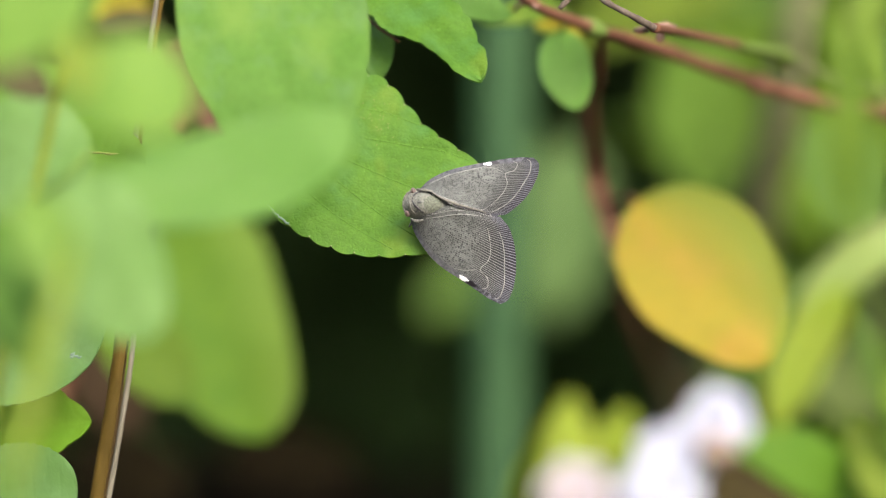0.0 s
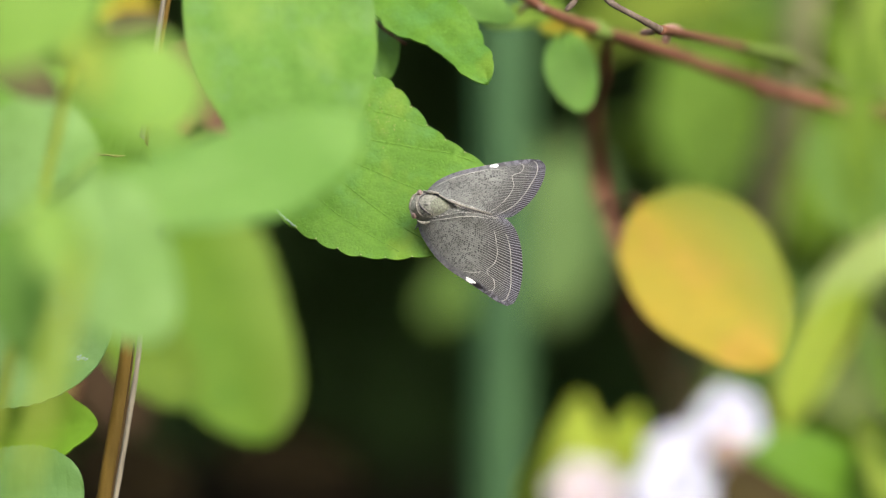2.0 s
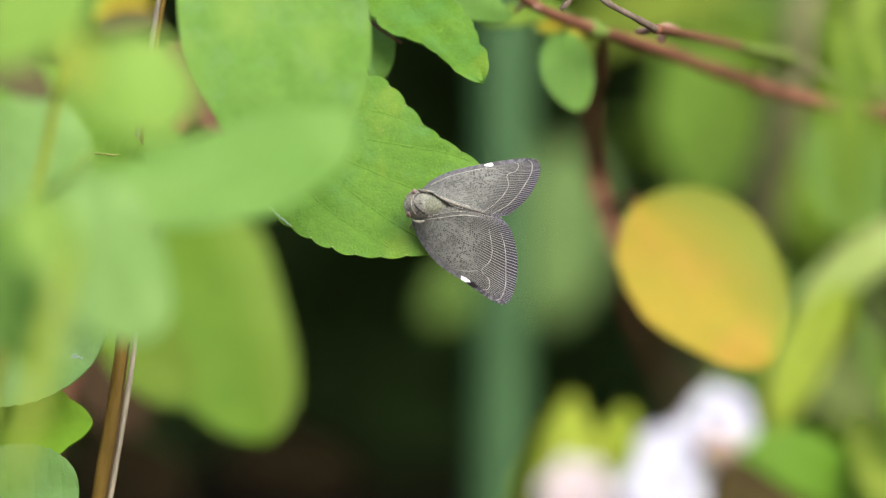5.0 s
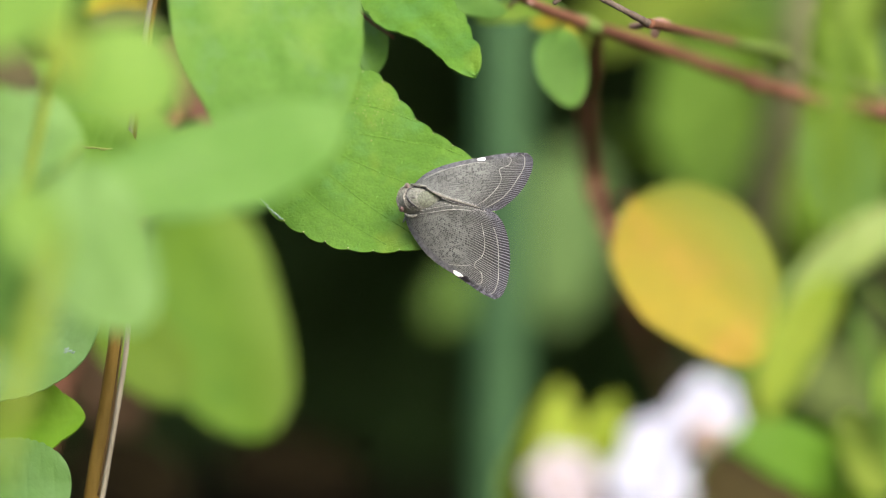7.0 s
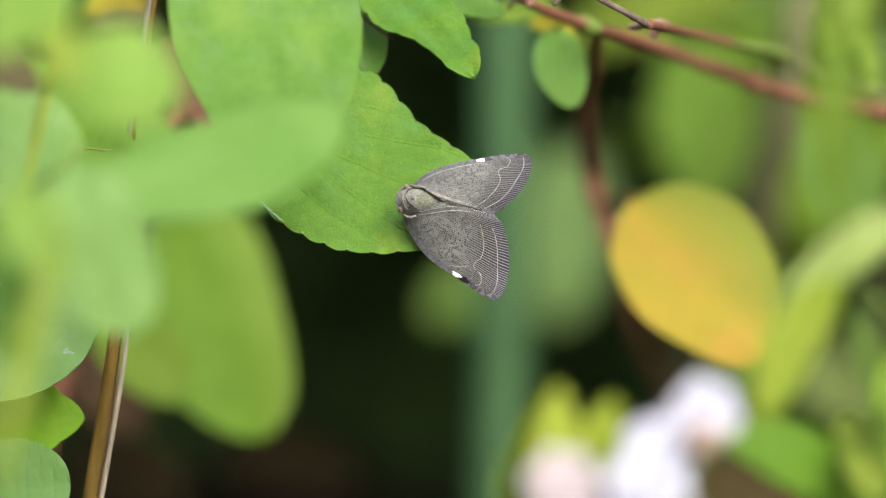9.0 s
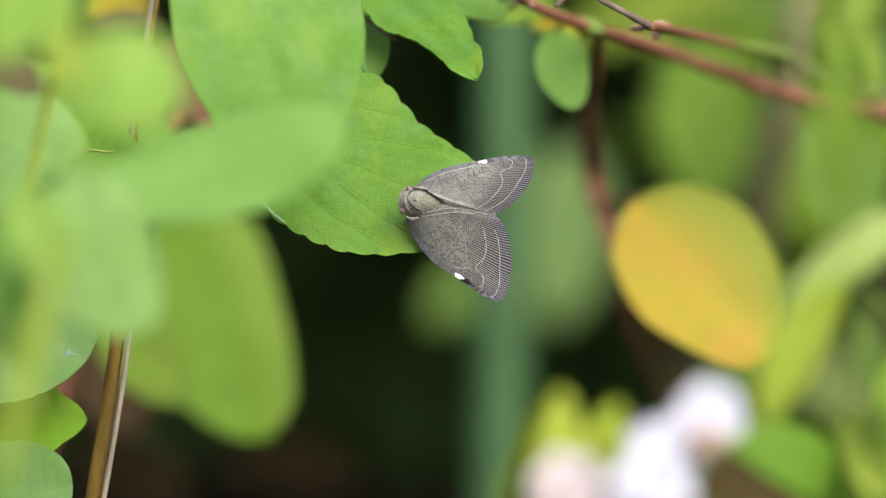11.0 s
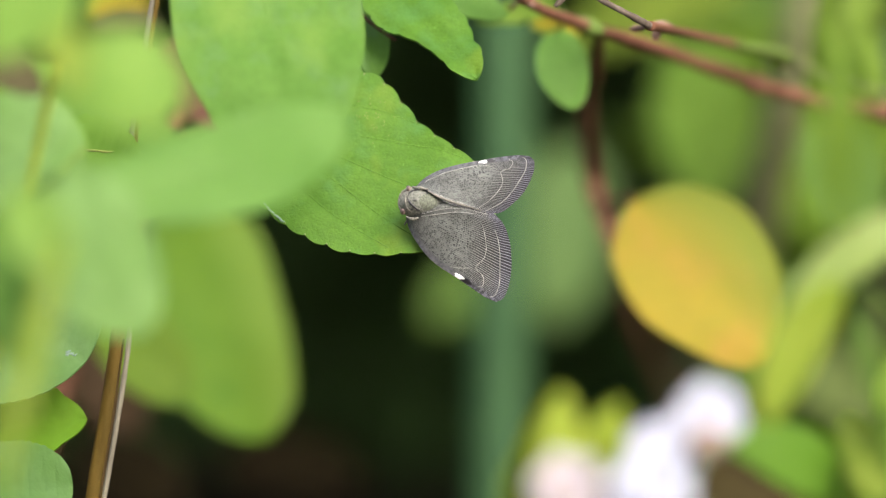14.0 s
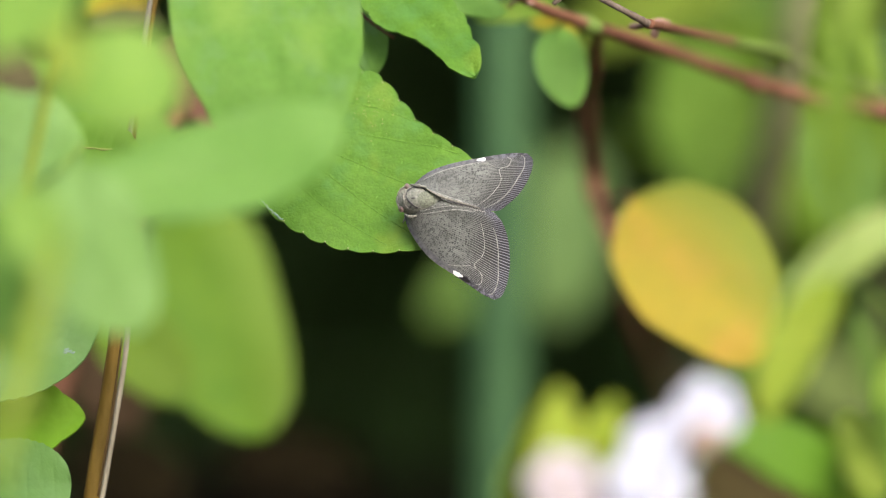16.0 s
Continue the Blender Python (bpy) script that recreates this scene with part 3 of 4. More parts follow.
# ---- planthopper ----
def wing_material():
    m, nt, bsdf, out = nodes_of("planthopper_wing")
    uv = nt.nodes.new("ShaderNodeTexCoord")
    sep = nt.nodes.new("ShaderNodeSeparateXYZ")
    nt.links.new(uv.outputs["UV"], sep.inputs[0])
    s, v = sep.outputs[0], sep.outputs[1]
    wob = noise_of(nt, 900.0, 2.0)
    vv = math_node(nt, "ADD", v, math_node(nt, "MULTIPLY", wob, 0.010))
    stripe = ramp(nt, math_node(nt, "PINGPONG", math_node(nt, "MULTIPLY", vv, 46.0), 0.5), 0.06, 0.2)
    outer = ramp(nt, s, 0.62, 0.72)
    # dark cells in a net of pale veins on the inner half
    flat = nt.nodes.new("ShaderNodeCombineXYZ")
    nt.links.new(math_node(nt, "MULTIPLY", math_node(nt, "ADD", s, math_node(nt, "MULTIPLY", wob, 0.02)), 52.0), flat.inputs[0])
    nt.links.new(math_node(nt, "MULTIPLY", vv, 46.0), flat.inputs[1])
    cell = add(nt, "ShaderNodeTexVoronoi", Scale=1.0, Randomness=0.62)
    rim = add(nt, "ShaderNodeTexVoronoi", Scale=1.0, Randomness=0.62)
    cell.voronoi_dimensions = rim.voronoi_dimensions = "2D"
    rim.feature = "DISTANCE_TO_EDGE"
    for n in (cell, rim):
        nt.links.new(flat.outputs[0], n.inputs["Vector"])
    hue = nt.nodes.new("ShaderNodeSeparateColor")
    nt.links.new(cell.outputs["Color"], hue.inputs[0])
    dash = math_node(nt, "MULTIPLY", ramp(nt, rim.outputs["Distance"], 0.08, 0.2), ramp(nt, hue.outputs[0], 0.15, 0.75))
    inner = mix_color(nt, ramp(nt, noise_of(nt, 500.0, 3.0), 0.35, 0.65), (0.122, 0.128, 0.114), (0.186, 0.196, 0.180))
    inner = mix_color(nt, math_node(nt, "MULTIPLY", stripe, 0.40), inner, (0.050, 0.051, 0.050))
    inner = mix_color(nt, math_node(nt, "MULTIPLY", dash, 0.85), inner, (0.020, 0.019, 0.021))
    edge = ramp(nt, s, 0.80, 0.93)
    pale = mix_color(nt, edge, (0.195, 0.20, 0.19), (0.19, 0.192, 0.222))
    dark = mix_color(nt, edge, (0.031, 0.031, 0.031), (0.024, 0.022, 0.029))
    bands = mix_color(nt, stripe, pale, dark)
    col = mix_color(nt, outer, inner, bands)
    costa = math_node(nt, "SUBTRACT", 1.0, ramp(nt, math_node(nt, "ADD", v, math_node(nt, "MULTIPLY", wob, 0.03)), 0.11, 0.17))
    costa = math_node(nt, "MULTIPLY", costa, math_node(nt, "SUBTRACT", 1.0, ramp(nt, s, 0.72, 0.82)))
    grey = mix_color(nt, ramp(nt, noise_of(nt, 3200.0, 3.0), 0.35, 0.65), (0.060, 0.060, 0.065), (0.122, 0.122, 0.129))
    col = mix_color(nt, costa, col, grey)
    # dark and bluish mottling along the front edge towards the tip
    tip = math_node(nt, "MULTIPLY", ramp(nt, s, 0.66, 0.72), math_node(nt, "SUBTRACT", 1.0, ramp(nt, v, 0.08, 0.16)))
    mott = mix_color(nt, ramp(nt, noise_of(nt, 2800.0, 2.0), 0.45, 0.58), (0.018, 0.017, 0.025), (0.14, 0.138, 0.172))
    col = mix_color(nt, math_node(nt, "MULTIPLY", tip, 0.6), col, mott)
    nt.links.new(col, bsdf.inputs["Base Color"])
    bsdf.inputs["Roughness"].default_value = 0.65
    bsdf.inputs["Specular IOR Level"].default_value = 0.22
    height = math_node(nt, "SUBTRACT", math_node(nt, "MULTIPLY", outer, math_node(nt, "SUBTRACT", 1.0, stripe)), dash)
    bump(nt, bsdf, height, 0.6, 0.00006)
    return m


def plain(name, color, rough=0.5, var=0.35, scale=1500.0):
    m, nt, bsdf, out = nodes_of(name)
    a = ramp(nt, noise_of(nt, scale, 3.0), 0.3, 0.7)
    nt.links.new(mix_color(nt, a, tuple(c * (1 - var) for c in color), tuple(min(1, c * (1 + var)) for c in color)), bsdf.inputs["Base Color"])
    bsdf.inputs["Roughness"].default_value = rough
    bump(nt, bsdf, a, 0.4, 0.00005)
    return m


class Wing:
    """A fan-shaped wing between its front edge, its inner edge and its outer edge."""

    def __init__(self, front, inner, outer):
        self.c, self.i, self.o = (spline(k, 60) for k in (front, inner, outer))

    @staticmethod
    def on(p, f):
        x = max(0.0, min(1.0, f)) * (len(p) - 1)
        i = min(int(x), len(p) - 2)
        return p[i].lerp(p[i + 1], x - i)

    def __call__(self, s, v, lift=0.0):
        c, i, o = self.on(self.c, s), self.on(self.i, s), self.on(self.o, v)
        r = self.c[0].lerp(self.i[0], v)
        corner = (1 - s) * ((1 - v) * self.c[0] + v * self.i[0]) + s * ((1 - v) * self.o[0] + v * self.o[-1])
        p = (1 - v) * c + v * i + (1 - s) * r + s * o - corner
        belly = 0.0003 * math.sin(math.pi * v) * math.sin(math.pi * min(1, 0.15 + 0.85 * s))
        return p + UPWARD * (belly + lift)


UPWARD = Vector((0.0, -0.9903, 0.1392))


def planthopper():
    seat = Vector((0.00083, 0.00051, 0.60357))
    ob = thing("planthopper", seat, "grey planthopper with veined white-spotted wings resting on leaf", "insect")
    W = wing_material()
    VEIN = plain("pale_vein", (0.215, 0.215, 0.198), 0.6)
    WHITE = plain("white_spot", (0.72, 0.72, 0.70), 0.6, 0.06)
    BLACK = plain("black_spot", (0.015, 0.013, 0.016), 0.4)
    BODY = plain("olive_grey_body", (0.172, 0.165, 0.135), 0.7, 0.6, 6500.0)
    SHIELD = plain("olive_shield", (0.148, 0.151, 0.124), 0.7, 0.5, 5000.0)
    DISC = plain("pale_disc", (0.108, 0.117, 0.084), 0.8, 0.5, 7000.0)
    RIM = plain("pale_rim", (0.165, 0.158, 0.128), 0.7, 0.45, 6000.0)
    SMUDGE = plain("dark_smudge", (0.07, 0.07, 0.062), 0.7, 0.3, 5000.0)
    EYE = plain("pinkish_eye", (0.17, 0.115, 0.105), 0.4, 0.3, 2500.0)
    upper = Wing(
        [(-0.00262, -0.00046, 0.60572), (-0.00165, -0.00033, 0.60664), (-0.00041, -0.00024, 0.60730), (0.00108, -0.00017, 0.60776), (0.00314, -0.00011, 0.60817), (0.00519, -0.00006, 0.60852), (0.00689, -0.00004, 0.60868), (0.00782, -0.00005, 0.60863)],
        [(-0.00143, -0.00200, 0.60571), (-0.00036, -0.00220, 0.60512), (0.00067, -0.00210, 0.60469), (0.00185, -0.00190, 0.60430), (0.00339, -0.00157, 0.60379), (0.00447, -0.00120, 0.60344)],
        [(0.00782, -0.00005, 0.60863), (0.00828, -0.00011, 0.60822), (0.00833, -0.00021, 0.60750), (0.00797, -0.00037, 0.60638), (0.00725, -0.00054, 0.60516), (0.00622, -0.00068, 0.60414), (0.00540, -0.00077, 0.60353), (0.00452, -0.00120, 0.60343)])
    lower = Wing(
        [(-0.00339, -0.00082, 0.60313), (-0.00309, -0.00056, 0.60200), (-0.00247, -0.00072, 0.60088), (-0.00165, -0.00087, 0.59976), (-0.00051, -0.00103, 0.59869), (0.00082, -0.00115, 0.59782), (0.00268, -0.00090, 0.59653), (0.00402, -0.00103, 0.59567), (0.00484, -0.00108, 0.59531)],
        [(-0.00246, -0.00200, 0.60344), (-0.00123, -0.00210, 0.60397), (0.00015, -0.00200, 0.60452), (0.00185, -0.00180, 0.60429), (0.00339, -0.00150, 0.60379), (0.00478, -0.00118, 0.60338)],
        [(0.00484, -0.00108, 0.59531), (0.00541, -0.00104, 0.59556), (0.00587, -0.00093, 0.59638), (0.00618, -0.00074, 0.59771), (0.00623, -0.00090, 0.59960), (0.00597, -0.00108, 0.60129), (0.00545, -0.00132, 0.60262), (0.00478, -0.00121, 0.60338)])
    for wing, spot in ((upper, 0.57), (lower, 0.625)):
        bm = bmesh.new()
        uv = bm.loops.layers.uv.new("UVMap")
        n = 44
        for thick in (0.0, -0.00005):
            g = [[bm.verts.new(wing(i / n, j / n, thick)) for j in range(n + 1)] for i in range(n + 1)]
            for i in range(n):
                for j in range(n):
                    f = bm.faces.new((g[i][j], g[i + 1][j], g[i + 1][j + 1], g[i][j + 1]))
                    for lp, (a, b) in zip(f.loops, ((i, j), (i + 1, j), (i + 1, j + 1), (i, j + 1))):
                        lp[uv].uv = (a / n, b / n)
        w = wing.ob = part("forewing", bm, W, ob, "grey finely veined wing")
        # two pale lines across the wing, the stripe behind the front edge and the fold veins
        t = 0.00005
        lines = [
            [(0.885, 0.06), (0.90, 0.12), (0.90, 0.25), (0.875, 0.45), (0.865, 0.7), (0.865, 0.99)],
            [(0.76, 0.10), (0.78, 0.16), (0.765, 0.27), (0.70, 0.33), (0.735, 0.45), (0.742, 0.7), (0.75, 0.99)],
            [(0.10, 0.17), (0.25, 0.16), (0.42, 0.15), (0.56, 0.13)] if wing is upper else [(0.12, 0.70), (0.30, 0.76), (0.5, 0.83), (0.72, 0.90)],
            [(0.12, 0.84), (0.30, 0.86), (0.5, 0.9), (0.74, 0.95)],
            [(0.56, 0.13), (0.62, 0.2), (0.68, 0.3)],
        ]
        for k, ln in enumerate(lines):
            r = t * (0.8, 0.7, 0.8, 0.5, 0.5)[k]
            part("vein", tube([wing(a, b, 0.00003) for a, b in ln], (0.6 * r, r, r, r, 0.5 * r), 50, 6, lump=0.25, seed=k), VEIN, w)
        for k in range(20 if wing is upper else 0):
            a = 0.12 + 0.023 * k
            part("cross_vein", tube([wing(a, 0.155 - 0.02, 0.00003), wing(a + 0.006, 0.15, 0.00004), wing(a + 0.01, 0.185, 0.00003)], (t * 0.4, t * 0.6, t * 0.4), 4, 5), VEIN, w)
        for name, mat, s0, s1, v1, lift in (("white_spot", WHITE, spot, spot + 0.055, 0.10, 0.00009), ("black_spot", BLACK, spot + 0.05, spot + 0.10, 0.11, 0.00006)):
            bm = bmesh.new()
            ring = []
            for q in range(20):
                an = 6.28319 * q / 20
                k = 1 + 0.14 * math.sin(3 * an + s0 * 40) + 0.08 * math.sin(5 * an)
                ring.append(bm.verts.new(wing((s0 + s1) / 2 + (s1 - s0) / 2 * k * math.cos(an), v1 / 2 + 0.012 + v1 / 2 * k * math.sin(an), lift)))
            mid = bm.verts.new(wing((s0 + s1) / 2, v1 / 2 + 0.012, lift + 0.00005))
            for q in range(20):
                bm.faces.new((ring[q], ring[(q + 1) % 20], mid))
            part(name, bm, mat, w)

    # dark strokes behind the front edge of the lower wing, pale grains along the fold
    rnd = random.Random(17)
    for row, (v0, s0, s1, n) in enumerate(((0.20, 0.10, 0.62, 17), (0.30, 0.16, 0.60, 13), (0.42, 0.18, 0.58, 10))):
        for k in range(n):
            a = s0 + (s1 - s0) * (k + rnd.uniform(0.1, 0.9)) / n
            b = v0 + rnd.uniform(-0.03, 0.03)
            for wing in ((lower, upper) if row else (lower,)):
                part("dark_stroke", tube([wing(a, b, 0.00002), wing(a + 0.008, b + 0.005, 0.00003), wing(a + 0.017, b + 0.01, 0.00002)], (0.00002, 0.000045, 0.00002), 4, 5), BLACK, wing.ob)
    for k in range(34):
        f = k / 33
        wing = lower if k % 2 else upper
        p = wing(0.08 + 0.66 * f + rnd.uniform(-0.01, 0.01), 0.90 + 0.06 * f + rnd.uniform(-0.05, 0.03), 0.00005)
        part("grain", tube([p - UPWARD * 0.00004, p, p + UPWARD * 0.00004], (0.00004, 0.00006, 0.00003), 4, 6), VEIN, wing.ob)

    def dome(c, ax, ay, h, turn, bm=None, nr=10, ns=24, power=2.0):
        """A low rounded shell on the insect's back."""
        bm = bm or bmesh.new()
        ex = Vector((math.cos(turn), math.sin(turn) * 0.1392, math.sin(turn) * 0.9903))
        ey = UPWARD.cross(ex)
        c = Vector(c)
        top = bm.verts.new(c + UPWARD * h)
        last = None
        for i in range(1, nr + 1):
            f = i / nr
            ring = [bm.verts.new(c + ex * ax * f * math.cos(6.28319 * j / ns) + ey * ay * f * math.sin(6.28319 * j / ns) + UPWARD * h * (1 - f ** power) ** 1.15) for j in range(ns)]
            for j in range(ns):
                if last:
                    bm.faces.new((last[j], ring[j], ring[(j + 1) % ns], last[(j + 1) % ns]))
                else:
                    bm.faces.new((top, ring[j], ring[(j + 1) % ns]))
            last = ring
        return bm
    back = Vector((-0.00185, -0.00110, 0.60451))
    mm = 0.001
    DEEP = 0.0012

    def on_back(x, y, lift=0.0):
        """A place on the thorax, in millimetres along the body and across it."""
        f = min(1.0, ((x / 2.15) ** 2 + (y / 1.42) ** 2) ** 0.5)
        return back + Vector((x * mm, 0, 0)) + Vector((0, 0.1392, 0.9903)) * y * mm + UPWARD * (DEEP * (1 - f ** 2.8) ** 1.15 + lift)

    th = part("thorax", dome(back, 2.15 * mm, 1.42 * mm, DEEP, 0.0, power=2.8, nr=20, ns=40), SHIELD, ob, "olive-grey thorax")
    hd = part("head", dome((-0.00293, -0.00070, 0.60446), 1.02 * mm, 1.36 * mm, 0.0013, 0.0, power=2.6), BODY, ob)
    rim = [(-0.00293, -0.00110, 0.60586), (-0.00360, -0.00100, 0.60553), (-0.00396, -0.00100, 0.60486), (-0.00396, -0.00100, 0.60408), (-0.00360, -0.00110, 0.60337)]
    part("head_rim", tube(rim, (0.00005, 0.00009, 0.0001, 0.0001, 0.00005), 60, 8, lump=0.3, seed=4), RIM, hd)
    collar = [on_back(x, y, 0.00002) for x, y in ((-0.95, 1.16), (-1.45, 0.72), (-1.58, 0.1), (-1.38, -0.55), (-0.95, -0.98))]
    part("collar", tube(collar, (0.00004, 0.00007, 0.00008, 0.00007, 0.00004), 50, 8, lump=0.3, seed=9), BODY, th)
    for pts in ([(-0.00329, -0.00140, 0.60320), (-0.00282, -0.00190, 0.60306), (-0.00225, -0.00220, 0.60321)], [(-0.00277, -0.00090, 0.60588), (-0.00221, -0.00150, 0.60586), (-0.00138, -0.00190, 0.60580)]):
        part("wing_joint", tube(pts, (0.00008, 0.00015, 0.00008), 16, 8, lump=0.3), BODY, ob)
    bm = bmesh.new()
    ring = [[bm.verts.new(on_back(0.52 + 0.82 * k / 6 * math.cos(6.28319 * j / 28), 0.04 + 0.74 * k / 6 * math.sin(6.28319 * j / 28), 0.00002 + 0.00004 * (1 - (k / 6) ** 2))) for j in range(28)] for k in range(1, 7)]
    mid = bm.verts.new(on_back(0.52, 0.04, 0.00006))
    for j in range(28):
        bm.faces.new((mid, ring[0][j], ring[0][(j + 1) % 28]))
        for k in range(5):
            bm.faces.new((ring[k][j], ring[k + 1][j], ring[k + 1][(j + 1) % 28], ring[k][(j + 1) % 28]))
    part("disc", bm, DISC, th, "pale olive disc")
    for at in ((-0.00365, -0.00120, 0.60369), (-0.00313, -0.00090, 0.60568)):
        part("eye", dome(at, 0.26 * mm, 0.32 * mm, 0.0004, 0.0), EYE, hd)
    for pts in (
        [(-1.34, 0.42), (-1.18, 0.82), (-0.66, 1.10), (-0.2, 1.06)],
        [(0.0, 1.08), (0.30, 0.98), (0.46, 0.74)],
        [(-1.36, 0.36), (-1.15, -0.05), (-0.75, -0.45), (-0.40, -0.74)],
        [(-1.05, -0.60), (-0.86, -0.70)],
        [(-0.45, -0.68), (-0.25, -0.74)],
        [(1.55, -0.16), (1.75, -0.20), (2.0, -0.22)],
    ):
        part("groove", tube([on_back(x, y, 0.00001) for x, y in pts], (0.00004, 0.00009, 0.00008, 0.00004), 14, 5, lump=0.3), BLACK, th)
    part("dark_mark", tube([on_back(x, y, -0.00004) for x, y in ((-0.85, 0.12), (-0.66, 0.16), (-0.45, 0.12))], (0.00007, 0.00013, 0.00007), 10, 8), SMUDGE, th)
    part("ridge", tube([upper(a, 0.985, 0.00007) for a in (0.02, 0.2, 0.4, 0.6, 0.8)], (0.00006, 0.00011, 0.00010, 0.00007, 0.00004), 60, 8, lump=0.18), RIM, upper.ob, "pale raised wing seam")
    seam = [upper(a, 1.0, 0.00002) - Vector((0, 0, 0.00012)) for a in (0.25, 0.45, 0.65, 0.9)]
    part("seam_groove", tube(seam, (0.00005, 0.00008, 0.00006, 0.00003), 50, 6, lump=0.3), BLACK, upper.ob)
    for k in range(26):
        p = upper(0.28 + 0.66 * k / 25, 1.0, 0.00005) - Vector((0, 0, 0.00018 + rnd.uniform(-0.00004, 0.00004)))
        part("seam_bead", tube([p - UPWARD * 0.00004, p, p + UPWARD * 0.00005], (0.00004, 0.00007, 0.00003), 4, 6), VEIN, upper.ob)
    for k in range(80):
        an, r = rnd.uniform(0, 6.283), rnd.uniform(0.12, 1.0) ** 0.5
        x, y = -0.35 + 1.35 * r * math.cos(an), 1.15 * r * math.sin(an)
        if (x - 0.52) ** 2 + y * y < 0.6:
            continue
        p = on_back(x, y)
        part("grain", tube([p - UPWARD * 0.0001, p, p + UPWARD * 0.00004], (0.00004, 0.00005, 0.00003), 4, 6), BLACK if k % 4 == 0 else RIM, th)
    for a, b in (((-0.00319, -0.00044, 0.60287), (-0.00351, 0.00032, 0.60224)),):
        part("leg", tube([a, Vector(a).lerp(Vector(b), 0.6) + UPWARD * 0.0002, b], (0.00012, 0.0001, 0.00006), 8, 6), BODY, ob)


planthopper()


# ---- plant with the yellow stem, nearest the lens ----
def front_weed():
    root = (-0.075, -0.08, 0.0)
    ob = thing("weed", root, "leafy green weed with a thin yellow-green stem", "plant")
    part("stem", tube([root, (-0.07, -0.07, 0.3), (-0.03945, -0.06800, 0.58056), (-0.03646, -0.05600, 0.59533), (-0.03503, -0.05100, 0.60365), (-0.03367, -0.04800, 0.61052), (-0.03179, -0.04800, 0.61877), (-0.03020, -0.04800, 0.62696), (-0.02906, -0.04800, 0.63601)], (0.0016, 0.0012, 0.0006, 0.00040, 0.00040, 0.00040), 70, 10), LIME_STEM, ob, "yellow-green stem")
    s0, s1, s2, s3 = (-0.03367, -0.04800, 0.61043), (-0.03156, -0.04800, 0.61968), (-0.03020, -0.04800, 0.62696), (-0.03106, -0.04800, 0.62292)
    part("node", tube([Vector(s3) - Vector((0, 0, 0.0012)), s3, Vector(s3) + Vector((0, 0, 0.0012))], (0.0004, 0.0009, 0.0005), 8, 10), LIME_STEM, ob)
    # pale leaf reaching across below the big one, and the blunt one that hangs
    leaf(ob, (-0.02768, -0.06870, 0.61366), (-0.00749, -0.05890, 0.61888), 0.00440, PALE, stalk=[s0], shape=(0.6, 0.55), face=(0.05, -0.75, 0.66), side=-0.10, seed=11)
    leaf(ob, (-0.02760, -0.07050, 0.61621), (-0.02249, -0.07850, 0.60447), 0.0048, FRONT, stalk=[s0, (-0.03061, -0.06000, 0.61386)], shape=(0.55, 0.5), other=(0.0039, (0.5, 0.5)), seed=12, face=(0, -0.8, 0.6), side=-0.03)
    leaf(ob, (-0.02593, -0.10400, 0.62667), (-0.01732, -0.10400, 0.62559), 0.00398, SOFT, stalk=[s1], shape=ROUND, seed=13)
    leaf(ob, (-0.02447, -0.10300, 0.63341), (-0.03524, -0.10300, 0.62897), 0.00462, SOFT, stalk=[s2], shape=ROUND, seed=14)
    leaf(ob, (-0.02962, -0.03800, 0.61384), (-0.04156, -0.03600, 0.61095), 0.0062, FRONT, stalk=[s0], shape=ROUND, seed=15)
    leaf(ob, (-0.02508, -0.11021, 0.63079), (-0.02484, -0.11198, 0.62624), 0.00136, GOLD, stalk=[s3], shape=LANCE, seed=16)
    leaf(ob, (-0.02924, -0.10258, 0.61881), (-0.02614, -0.10583, 0.61263), 0.00209, SOFT, stalk=[s0], shape=ROUND, seed=19)
    leaf(ob, (-0.02675, -0.09400, 0.62633), (-0.01892, -0.09400, 0.62270), 0.0033, LIME, stalk=[s3], shape=ROUND, seed=20)
    leaf(ob, (-0.02556, -0.10997, 0.61631), (-0.02949, -0.11690, 0.59915), 0.00088, GOLD, stalk=[s0], shape=LANCE, seed=27)
    leaf(ob, (-0.03588, -0.05800, 0.61049), (-0.03274, -0.06600, 0.60057), 0.0026, FRESH, stalk=[s0], shape=OVATE, seed=18)


front_weed()


